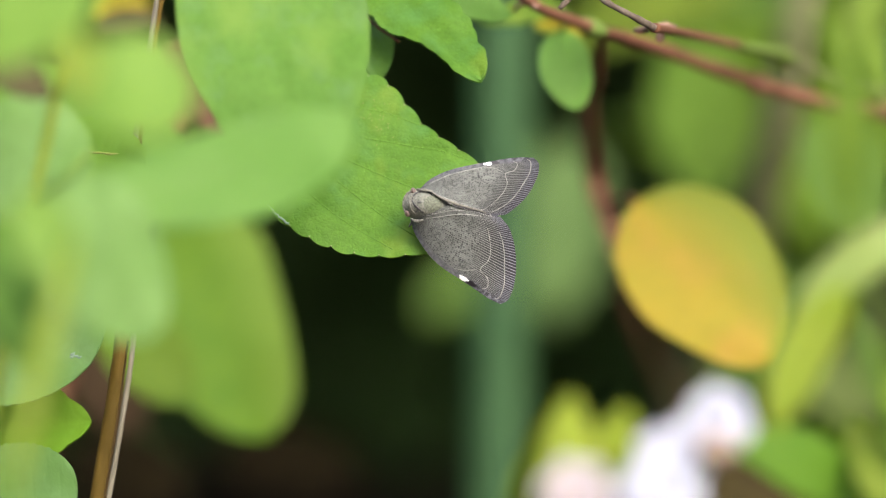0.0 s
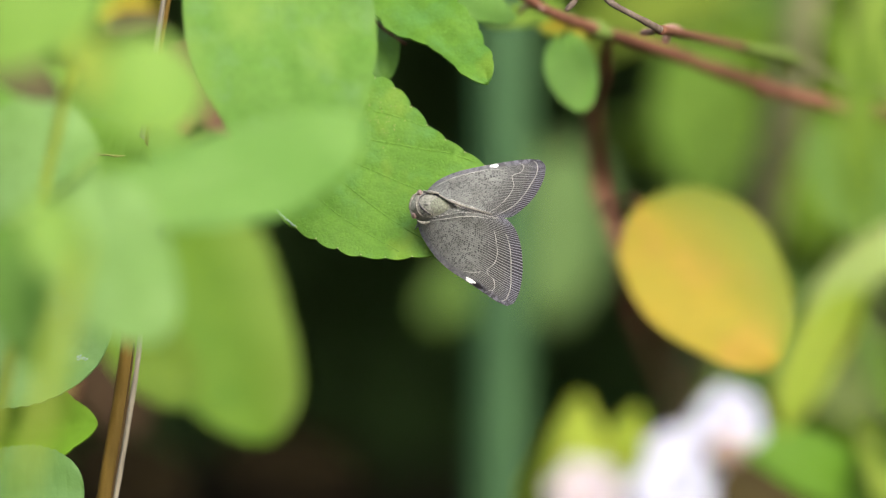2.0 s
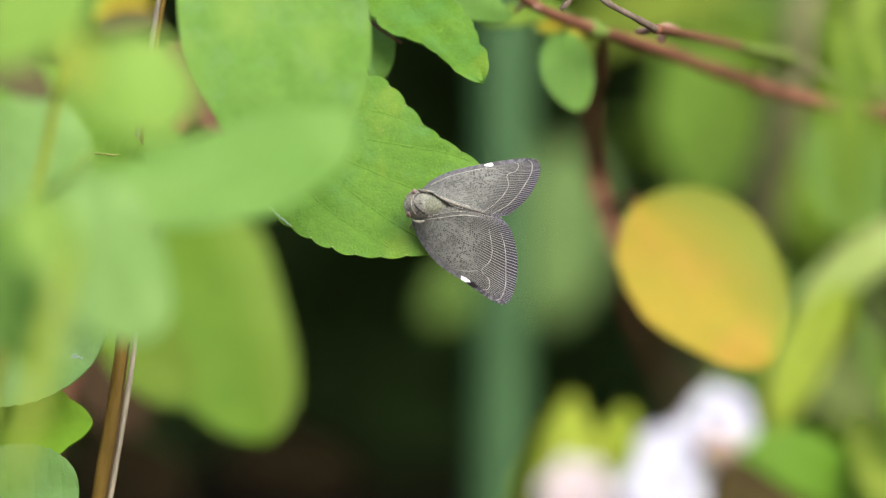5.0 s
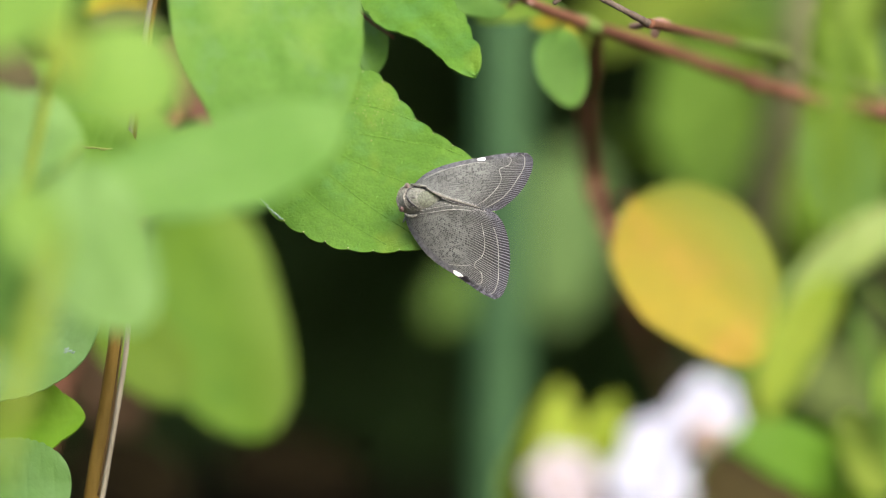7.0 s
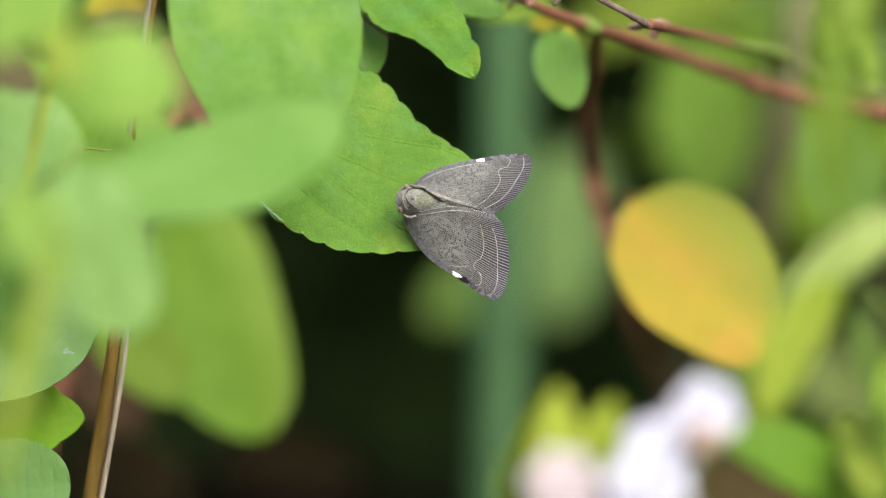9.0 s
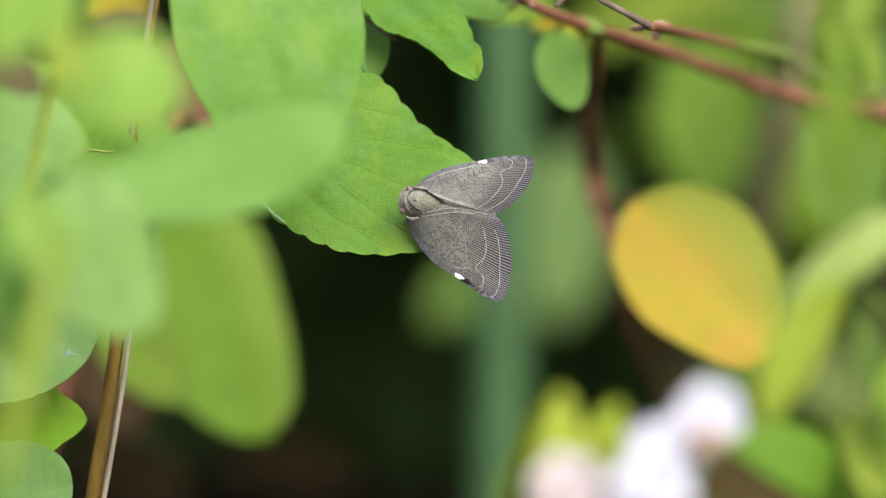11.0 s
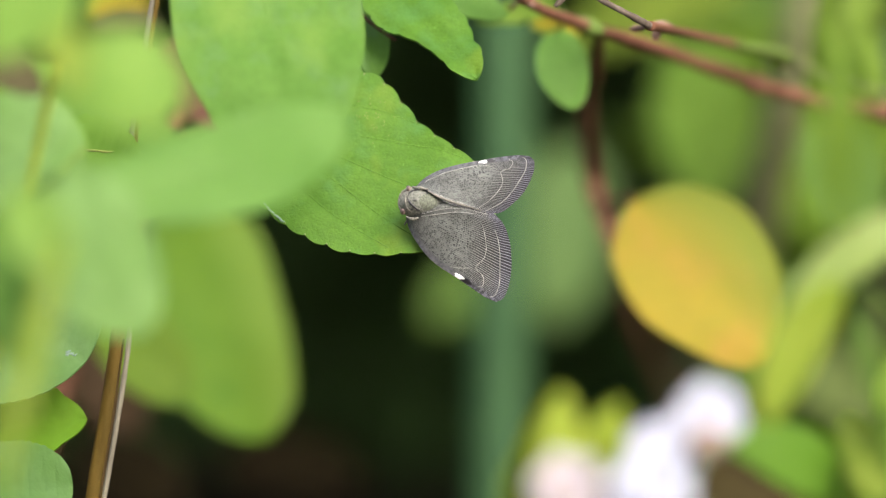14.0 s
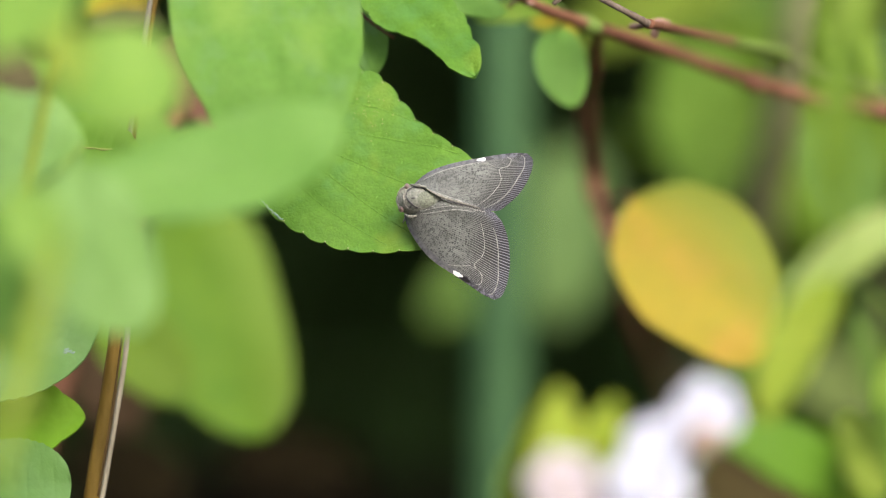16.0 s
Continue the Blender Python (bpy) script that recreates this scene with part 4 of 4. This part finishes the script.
# ---- low nettle-like plant at the dry stem ----
def low_plant():
    root = (-0.078, 0.015, 0.0)
    ob = thing("plant", root, "low plant with coarse-toothed green leaves", "plant")
    part("stem", tube([root, (-0.076, 0.012, 0.35), (-0.05075, 0.00089, 0.57577), (-0.04971, 0.00306, 0.59125), (-0.04919, 0.00524, 0.60673), (-0.04867, 0.00632, 0.61447)], (0.002, 0.0018, 0.0014, 0.001), 50, 9), GREEN_STEM, ob)
    flecked = leaf(ob, (-0.04852, 0.00300, 0.59968), (-0.03259, -0.00160, 0.58991), 0.0104, NETTLE, stalk=[(-0.04971, 0.00364, 0.59538)], teeth=24, depth=0.07, nu=220, nv=20, groove=0.00006, seed=21, wave=0.012, face=(0.1, -0.92, 0.4), shape=ROUND, label="toothed leaf with a pale fleck")
    leaf(ob, (-0.04682, 0.00400, 0.58235), (-0.03280, 0.00100, 0.58411), 0.0035, VIVID, stalk=[(-0.05023, 0.00234, 0.58609)], teeth=7, depth=0.16, nu=120, groove=0.00004, nv=14, seed=22, wave=0.01, shape=(0, 0.7, 0.9, 1.0, 1.0, 1.0, 0.98, 0.95, 0.84, 0.52, 0), face=(0.1, -0.86, 0.5))
    leaf(ob, (-0.04584, -0.00560, 0.57810), (-0.03352, -0.00626, 0.57938), 0.00433, NETTLE, stalk=[(-0.05075, 0.00089, 0.57577)], teeth=19, depth=0.10, nu=190, nv=14, groove=0.00006, laterals=5, seed=23, wave=0.01, shape=(0.5, 0.42), face=(0.1, -0.94, 0.34))
    folded = leaf(ob, (-0.03776, 0.00600, 0.60885), (-0.02757, 0.00300, 0.60742), 0.0036, BRIGHT, stalk=[(-0.04867, 0.00582, 0.61086), (-0.04210, 0.00774, 0.60906)], teeth=9, depth=0.12, nu=70, seed=24, shape=ROUND, fold=0.16, groove=0.00006, midrib=False, label="small half-folded leaf")
    c = [(-0.03312, 0.00000, 0.60929), (-0.03215, -0.00050, 0.60917), (-0.03141, -0.00080, 0.60918), (-0.03072, -0.00050, 0.60904), (-0.02993, 0.00000, 0.60903)]
    part("leaf_edge", tube(c, (0.00004, 0.00011, 0.00009, 0.00011, 0.00003), 24, 6, lump=0.35), YELLOW_STEM, folded.ob)
    s = Vector((-0.03379, -0.00623, 0.59140))
    rnd = random.Random(8)
    for k in range(7):
        d = Vector((rnd.uniform(-1, 1), -0.2, rnd.uniform(-0.6, 0.6))) * 0.00036
        part("fleck", tube([s + d, s + d + Vector((0.0002, -0.00005, 0)), s + d + Vector((0.0004, 0, 0.0001))], (0.00004, 0.00009, 0.00004), 6, 6), PALE_FLECK, flecked.ob)


low_plant()


# ---- dry stem ----
def dry_stem():
    root = (-0.042, 0.004, 0.0)
    ob = thing("dry_stem", root, "dry brown upright stem with a pale split edge", "plant stem")
    a = [root, (-0.038, 0.004, 0.3), (-0.03425, 0.00118, 0.56239), (-0.03242, 0.00313, 0.57629), (-0.03022, 0.00511, 0.59039), (-0.02943, 0.00635, 0.59921), (-0.02870, 0.00781, 0.60958), (-0.02734, 0.00890, 0.61736), (-0.02639, 0.00963, 0.62255), (-0.02430, 0.01116, 0.63344)]
    part("stem", tube(a, (0.0011, 0.0009, 0.00077, 0.00072, 0.00062, 0.00041, 0.00026, 0.00026), 80, 10, lump=0.03), DRY, ob)
    b = [(-0.03262, -0.00020, 0.56803), (-0.03126, 0.00102, 0.57670), (-0.03001, 0.00205, 0.58403), (-0.02897, 0.00306, 0.59125), (-0.02886, 0.00420, 0.59956), (-0.02870, 0.00560, 0.60989), (-0.02750, 0.00660, 0.61764), (-0.02672, 0.00740, 0.62273), (-0.02475, 0.00900, 0.63351)]
    part("split_edge", tube(b, (0.00028, 0.00026, 0.00026, 0.00024, 0.00022, 0.00026, 0.00026, 0.00020), 60, 8, lump=0.08), STRAW, ob, "pale straw-coloured split edge")
    c = [(-0.03158, -0.00024, 0.57695), (-0.03034, 0.00078, 0.58425), (-0.02935, 0.00179, 0.59146)]
    part("groove", tube(c, (0.00010, 0.00012, 0.00010), 40, 6), GROOVE, ob)


dry_stem()


# ---- white flowering plant in front ----
def petal_material(name, cool, warm):
    m, nt, bsdf, out = nodes_of(name)
    a = ramp(nt, noise_of(nt, 250.0, 3.0), 0.4, 0.7)
    nt.links.new(mix_color(nt, a, cool, warm), bsdf.inputs["Base Color"])
    bsdf.inputs["Roughness"].default_value = 0.6
    tr = add(nt, "ShaderNodeBsdfTranslucent", Color=(0.70, 0.715, 0.77, 1))
    mx = nt.nodes.new("ShaderNodeMixShader")
    mx.inputs[0].default_value = 0.32
    nt.links.new(bsdf.outputs[0], mx.inputs[1])
    nt.links.new(tr.outputs[0], mx.inputs[2])
    nt.links.new(mx.outputs[0], out.inputs["Surface"])
    return m


PETAL = petal_material("white_petal", (0.56, 0.58, 0.665), (0.54, 0.54, 0.61))
BLUSH = petal_material("blush_petal", (0.60, 0.55, 0.60), (0.58, 0.49, 0.45))


def blossom(parent, base, mouth, wide, seed, stem_from, petals):
    """A small tubular flower: green cup, white tube, five rounded lobes."""
    base, mouth = Vector(base), Vector(mouth)
    d = (mouth - base).normalized()
    L = (mouth - base).length
    a = d.cross(Vector((0.2, 0.9, 0.3))).normalized()
    b = d.cross(a)
    fl = part("tube", tube([base, base.lerp(mouth, 0.5), mouth], (0.16 * wide, 0.4 * wide, 0.72 * wide, 0.5 * wide), 14, 16), petals, parent, "white flower tube")
    part("cup", tube([base - d * 0.12 * L, base, base + d * 0.25 * L], (0.12 * wide, 0.26 * wide, 0.2 * wide), 8, 10), GREEN_STEM, fl)
    for k in range(11):
        an = 6.28319 * k / (6 if k < 6 else 5) + seed
        out = math.cos(an) * a + math.sin(an) * b
        reach, rise = (0.95, 0.15) if k < 6 else (0.5, 0.55)
        bl = Blade(mouth - d * 0.1 * L + out * 0.15 * wide, mouth + out * reach * wide + d * rise * wide, 0.52 * wide, shape=ROUND, face=d, bend=0.14, fold=-0.12)
        part("petal", blade_mesh(bl, 12, 8, thick=0.0003), petals, fl, turn=False)
    part("stalk", tube([stem_from, Vector(stem_from).lerp(base, 0.6), base], (0.0007, 0.0006, 0.0006), 12, 7), GREEN_STEM, fl)


def white_flowers():
    root = (0.03, -0.115, 0.0)
    ob = thing("flowering_plant", root, "plant with a cluster of small white flowers", "flower")
    top = (0.01323, -0.10147, 0.59208)
    part("stem", tube([root, (0.03, -0.11, 0.3), (0.01424, -0.09938, 0.57125), top, (0.01362, -0.10092, 0.59598)], (0.002, 0.0016, 0.0012, 0.001), 40, 9), GREEN_STEM, ob)
    blossom(ob, (0.01499, -0.088, 0.59758), (0.01873, -0.099, 0.60228), 0.00248, 0.3, (0.01405, -0.09092, 0.594), PETAL)
    blossom(ob, (0.01457, -0.0885, 0.59435), (0.01556, -0.101, 0.6), 0.00250, 1.7, (0.01405, -0.09092, 0.594), PETAL)
    blossom(ob, (0.01378, -0.088, 0.59258), (0.01381, -0.098, 0.59883), 0.00235, 0.8, (0.01405, -0.09092, 0.594), PETAL)
    blossom(ob, (0.01412, -0.089, 0.58987), (0.01435, -0.104, 0.59787), 0.00300, 1.1, top, PETAL)
    blossom(ob, (0.01218, -0.0864, 0.58911), (0.00838, -0.10550, 0.59839), 0.00250, 2.0, top, BLUSH)
    for p0, p1, p2, r in (
        ((0.00802, -0.09700, 0.59399), (0.00795, -0.09900, 0.59963), (0.00831, -0.09850, 0.60395), (0.0011, 0.0027, 0.0021, 0.0005)),
        ((0.01084, -0.09600, 0.59582), (0.01125, -0.09850, 0.60014), (0.01236, -0.09800, 0.60298), (0.0007, 0.0017, 0.0014, 0.0004)),
        ((0.00813, -0.09300, 0.59194), (0.00564, -0.09600, 0.59623), (0.00710, -0.09600, 0.60110), (0.0008, 0.0018, 0.0013, 0.0004)),
    ):
        part("bract", tube([p0, p1, p2], r, 16, 10), ACID, ob, "yellow-green flower bud")
    part("bud", tube([(0.01716, -0.102, 0.60058), (0.01802, -0.104, 0.60122), (0.01929, -0.103, 0.60132)], (0.0005, 0.0011, 0.0006), 12, 10), BUFF, ob, "withered brown-pink bud")
    part("stalk", tube([(0.01405, -0.09092, 0.594), (0.01587, -0.095, 0.59685), (0.01732, -0.102, 0.60035)], (0.0006, 0.0005, 0.0005), 12, 7), GREEN_STEM, ob)


white_flowers()


# ---- green plant beside the flowers ----
def side_plant():
    root = (0.075, -0.06, 0.0)
    ob = thing("plant", root, "bright green plant with smooth curved leaves", "plant")
    stem = [root, (0.075, -0.06, 0.3), (0.03873, -0.08004, 0.57462), (0.03704, -0.07769, 0.59137), (0.03561, -0.08141, 0.60481), (0.03545, -0.08529, 0.61580)]
    part("stem", tube(stem, (0.0022, 0.002, 0.0016, 0.0012, 0.001), 60, 10), GREEN_STEM, ob)
    leaf(ob, (0.03582, -0.08200, 0.61433), (0.02462, -0.08800, 0.60731), 0.00179, CREAM, stalk=[(0.03565, -0.08305, 0.61260)], shape=ROUND, seed=31, side=-0.05)
    leaf(ob, (0.02850, -0.08800, 0.61000), (0.02281, -0.09500, 0.60100), 0.00192, ACID, stalk=[(0.03569, -0.08164, 0.60316), (0.03281, -0.07557, 0.60644)], shape=ROUND, seed=32, side=-0.04)
    leaf(ob, (0.03144, -0.07400, 0.59246), (0.02026, -0.07900, 0.59727), 0.00275, BRIGHT, stalk=[(0.03704, -0.07781, 0.59053), (0.03450, -0.07600, 0.59080)], shape=OVATE, seed=33, fold=-0.05, side=-0.02)
    leaf(ob, (0.03220, -0.08400, 0.59284), (0.03106, -0.06800, 0.59673), 0.00170, GOLD, stalk=[(0.03704, -0.07798, 0.58928)], shape=OVATE, seed=34)
    leaf(ob, (0.03477, -0.08400, 0.59304), (0.03477, -0.06400, 0.60068), 0.00199, LIME, stalk=[(0.03683, -0.07781, 0.59053)], shape=LANCE, seed=35)
    leaf(ob, (0.05595, 0.15887, 0.55681), (0.05201, 0.16087, 0.57100), 0.00172, MOSS, stalk=[(0.03701, -0.07098, 0.59791)], shape=LANCE, seed=36)


side_plant()


# ---- tall grass-green stalk close to the lens ----
def tall_stalk():
    root = (0.098, -0.105, 0.0)
    ob = thing("tall_reed", root, "tall arching reed with a long hanging green blade", "plant")
    part("stalk", tube([root, (0.098, -0.106, 0.35), (0.04233, -0.11145, 0.60579), (0.04081, -0.10881, 0.62457), (0.03550, -0.10696, 0.63772), (0.03057, -0.10691, 0.63809), (0.02761, -0.10738, 0.63471)], (0.002, 0.0018, 0.0014, 0.0011, 0.0009), 60, 10), OLIVE_STEM, ob)
    leaf(ob, (0.02782, -0.10509, 0.63461), (0.02636, -0.11231, 0.61587), 0.00156, OLIVE, shape=LANCE, seed=40, side=-0.02, name="blade")
    leaf(ob, (0.02905, -0.10707, 0.63697), (0.02697, -0.10828, 0.62833), 0.00174, LIME, shape=OVATE, seed=41, name="blade", stalk=[(0.03057, -0.10691, 0.63809)])


tall_stalk()


# ---- shrub behind, out of focus ----
def back_shrub():
    root = (0.035, 0.28, 0.0)
    ob = thing("shrub", root, "broad-leaved green shrub behind the garden stake", "shrub")
    part("trunk", tube([root, (0.035, 0.28, 0.3), (0.03967, 0.29798, 0.53491), (0.04626, 0.25540, 0.56760), (0.05086, 0.23824, 0.59758), (0.05368, 0.24115, 0.61833)], (0.006, 0.005, 0.0036, 0.0031, 0.0024), 50, 12), OLIVE_BARK, ob, "grey-brown trunk")
    t0, t1, t2, t3 = (0.05086, 0.23824, 0.59758), (0.04917, 0.25656, 0.57584), (0.04454, 0.25993, 0.56022), (0.05368, 0.24115, 0.61833)
    leaf(ob, (0.03447, 0.28161, 0.59181), (0.04456, 0.30238, 0.56617), 0.00963, SOFT, stalk=[t0, (0.04127, 0.26003, 0.60056)], shape=ROUND, seed=51)
    leaf(ob, (0.02501, 0.47200, 0.55400), (0.02236, 0.45800, 0.52131), 0.0088, HAZE, stalk=[t1, (0.03700, 0.30368, 0.57542)], shape=ROUND, seed=52)
    leaf(ob, (0.01421, 0.46000, 0.53551), (-0.00260, 0.45000, 0.52300), 0.0049, MOSS, stalk=[t1, (0.03019, 0.35578, 0.56075)], shape=ROUND, seed=59)
    leaf(ob, (0.04694, 0.28304, 0.60203), (0.02010, 0.30591, 0.59127), 0.00774, GOLD, stalk=[t3], shape=ROUND, seed=53)
    leaf(ob, (0.04839, 0.17218, 0.59243), (0.05379, 0.15798, 0.57936), 0.00502, MOSS, stalk=[t1], shape=ROUND, seed=54)
    leaf(ob, (0.05204, 0.19976, 0.60116), (0.06456, 0.21684, 0.58820), 0.00440, LIME, stalk=[t0], shape=ROUND, seed=55)
    # Darkened leaf added where a shaded gap lies between the leaves.
    leaf(ob, (0.06121, 0.21000, 0.60137), (0.06212, 0.21000, 0.59129), 0.0042, GLOOM, stalk=[t0], shape=ROUND, seed=49, label="added leaf, coloured dark for a shaded gap")
    leaf(ob, (0.05119, 0.38961, 0.58646), (0.06111, 0.39168, 0.60120), 0.00893, MOSS, stalk=[t0], shape=ROUND, seed=56)
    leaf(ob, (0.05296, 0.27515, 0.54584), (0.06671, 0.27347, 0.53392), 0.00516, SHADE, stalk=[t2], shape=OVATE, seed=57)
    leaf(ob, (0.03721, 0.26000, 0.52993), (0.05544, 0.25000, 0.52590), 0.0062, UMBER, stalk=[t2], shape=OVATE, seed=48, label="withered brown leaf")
    leaf(ob, (0.06561, 0.41508, 0.53557), (0.05323, 0.41192, 0.51309), 0.00619, MOSS, stalk=[t2], shape=OVATE, seed=58)


back_shrub()


def mid_foliage():
    rnd = random.Random(12)
    root = Vector((0.15, 0.56, 0.0))
    ob = thing("shrub", root, "bushy green shrub with many small leaves, beyond the stake", "shrub")
    spots = []
    for k in range(9):
        lean = Vector((rnd.uniform(-0.09, 0.16), rnd.uniform(-0.1, 0.08), rnd.uniform(0.62, 0.85)))
        bow = Vector((rnd.uniform(-0.03, 0.03), rnd.uniform(-0.03, 0.03), 0.0))
        way = [root + lean * f + bow * math.sin(3.14 * f) for f in (0.0, 0.35, 0.7, 1.0)]
        part("stem", tube(way, (0.004, 0.003, 0.002, 0.0012), 24, 8), OLIVE_BARK, ob)
        line = spline(way, 60)
        for _ in range(110):
            p = line[rnd.randint(12, 60)]
            spots.append(p + Vector((rnd.gauss(0, 0.022), rnd.gauss(0, 0.022), rnd.gauss(0, 0.02))))
    spots = [p for p in spots if p.x > 0.045]
    leaf_cloud("foliage", spots, 0.045, OLIVE, 13, "small green leaves", ob)


mid_foliage()


def back_herb():
    root = (-0.06, 0.12, 0.0)
    ob = thing("plant", root, "green plant with broad leaves in soft shade", "plant")
    part("stem", tube([root, (-0.062, 0.12, 0.3), (-0.05449, 0.10942, 0.52731), (-0.04788, 0.11402, 0.56005), (-0.04127, 0.11678, 0.57970), (-0.03421, 0.11185, 0.59363), (-0.02964, 0.11322, 0.60333)], (0.003, 0.0025, 0.002, 0.0014), 50, 10), RED_BARK, ob)
    leaf(ob, (-0.03136, 0.13600, 0.58928), (-0.02117, 0.12100, 0.56025), 0.01149, BROAD, stalk=[(-0.03408, 0.11185, 0.59363), (-0.03011, 0.10889, 0.59660)], shape=(0, 0.4, 0.6, 0.75, 0.86, 0.95, 1.0, 0.98, 0.72, 0.5, 0), other=(0.00681, (0, 0.6, 0.85, 0.97, 1.0, 0.99, 0.96, 0.92, 0.85, 0.66, 0)), seed=61, label="broad green leaf")
    leaf(ob, (-0.03969, 0.11302, 0.57760), (-0.02964, 0.10811, 0.56699), 0.00460, OLIVE, stalk=[(-0.04325, 0.11586, 0.57315)], shape=ROUND, seed=62)
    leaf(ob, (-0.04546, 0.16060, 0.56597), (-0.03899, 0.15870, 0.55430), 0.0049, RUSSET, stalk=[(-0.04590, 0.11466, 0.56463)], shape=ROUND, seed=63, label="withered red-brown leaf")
    leaf(ob, (-0.04952, 0.04839, 0.60893), (-0.02574, 0.04194, 0.59994), 0.00774, FRESH, stalk=[(-0.04193, 0.11659, 0.57839), (-0.05122, 0.07376, 0.59220)], shape=ROUND, seed=66)
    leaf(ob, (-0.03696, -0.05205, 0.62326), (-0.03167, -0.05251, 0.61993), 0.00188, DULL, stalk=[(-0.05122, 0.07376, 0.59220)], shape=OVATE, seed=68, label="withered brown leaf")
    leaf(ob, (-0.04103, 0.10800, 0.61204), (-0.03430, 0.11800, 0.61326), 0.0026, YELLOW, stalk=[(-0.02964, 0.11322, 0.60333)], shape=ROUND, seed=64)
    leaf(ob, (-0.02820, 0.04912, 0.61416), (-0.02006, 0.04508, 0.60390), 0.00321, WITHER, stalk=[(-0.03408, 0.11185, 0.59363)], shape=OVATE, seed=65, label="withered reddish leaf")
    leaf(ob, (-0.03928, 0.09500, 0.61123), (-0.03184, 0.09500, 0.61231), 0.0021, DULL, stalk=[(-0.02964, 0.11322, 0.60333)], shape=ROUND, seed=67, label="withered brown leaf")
    # Two added leaves stand in for dim brown ground behind.
    leaf(ob, (-0.05441, 0.25077, 0.53464), (-0.03717, 0.23928, 0.53012), 0.00582, DUSK, stalk=[(-0.04920, 0.11374, 0.55809)], stem=DUSK, shape=ROUND, seed=69, label="added filler leaf, dim shaded brown put into its colour")
    leaf(ob, (-0.03537, 0.32220, 0.52137), (-0.01303, 0.30862, 0.51930), 0.00553, DUSK, stalk=[(-0.04920, 0.11374, 0.55809), (-0.04443, 0.25031, 0.53135)], stem=DUSK, shape=ROUND, seed=70, label="added filler leaf, dim shaded brown put into its colour")


back_herb()
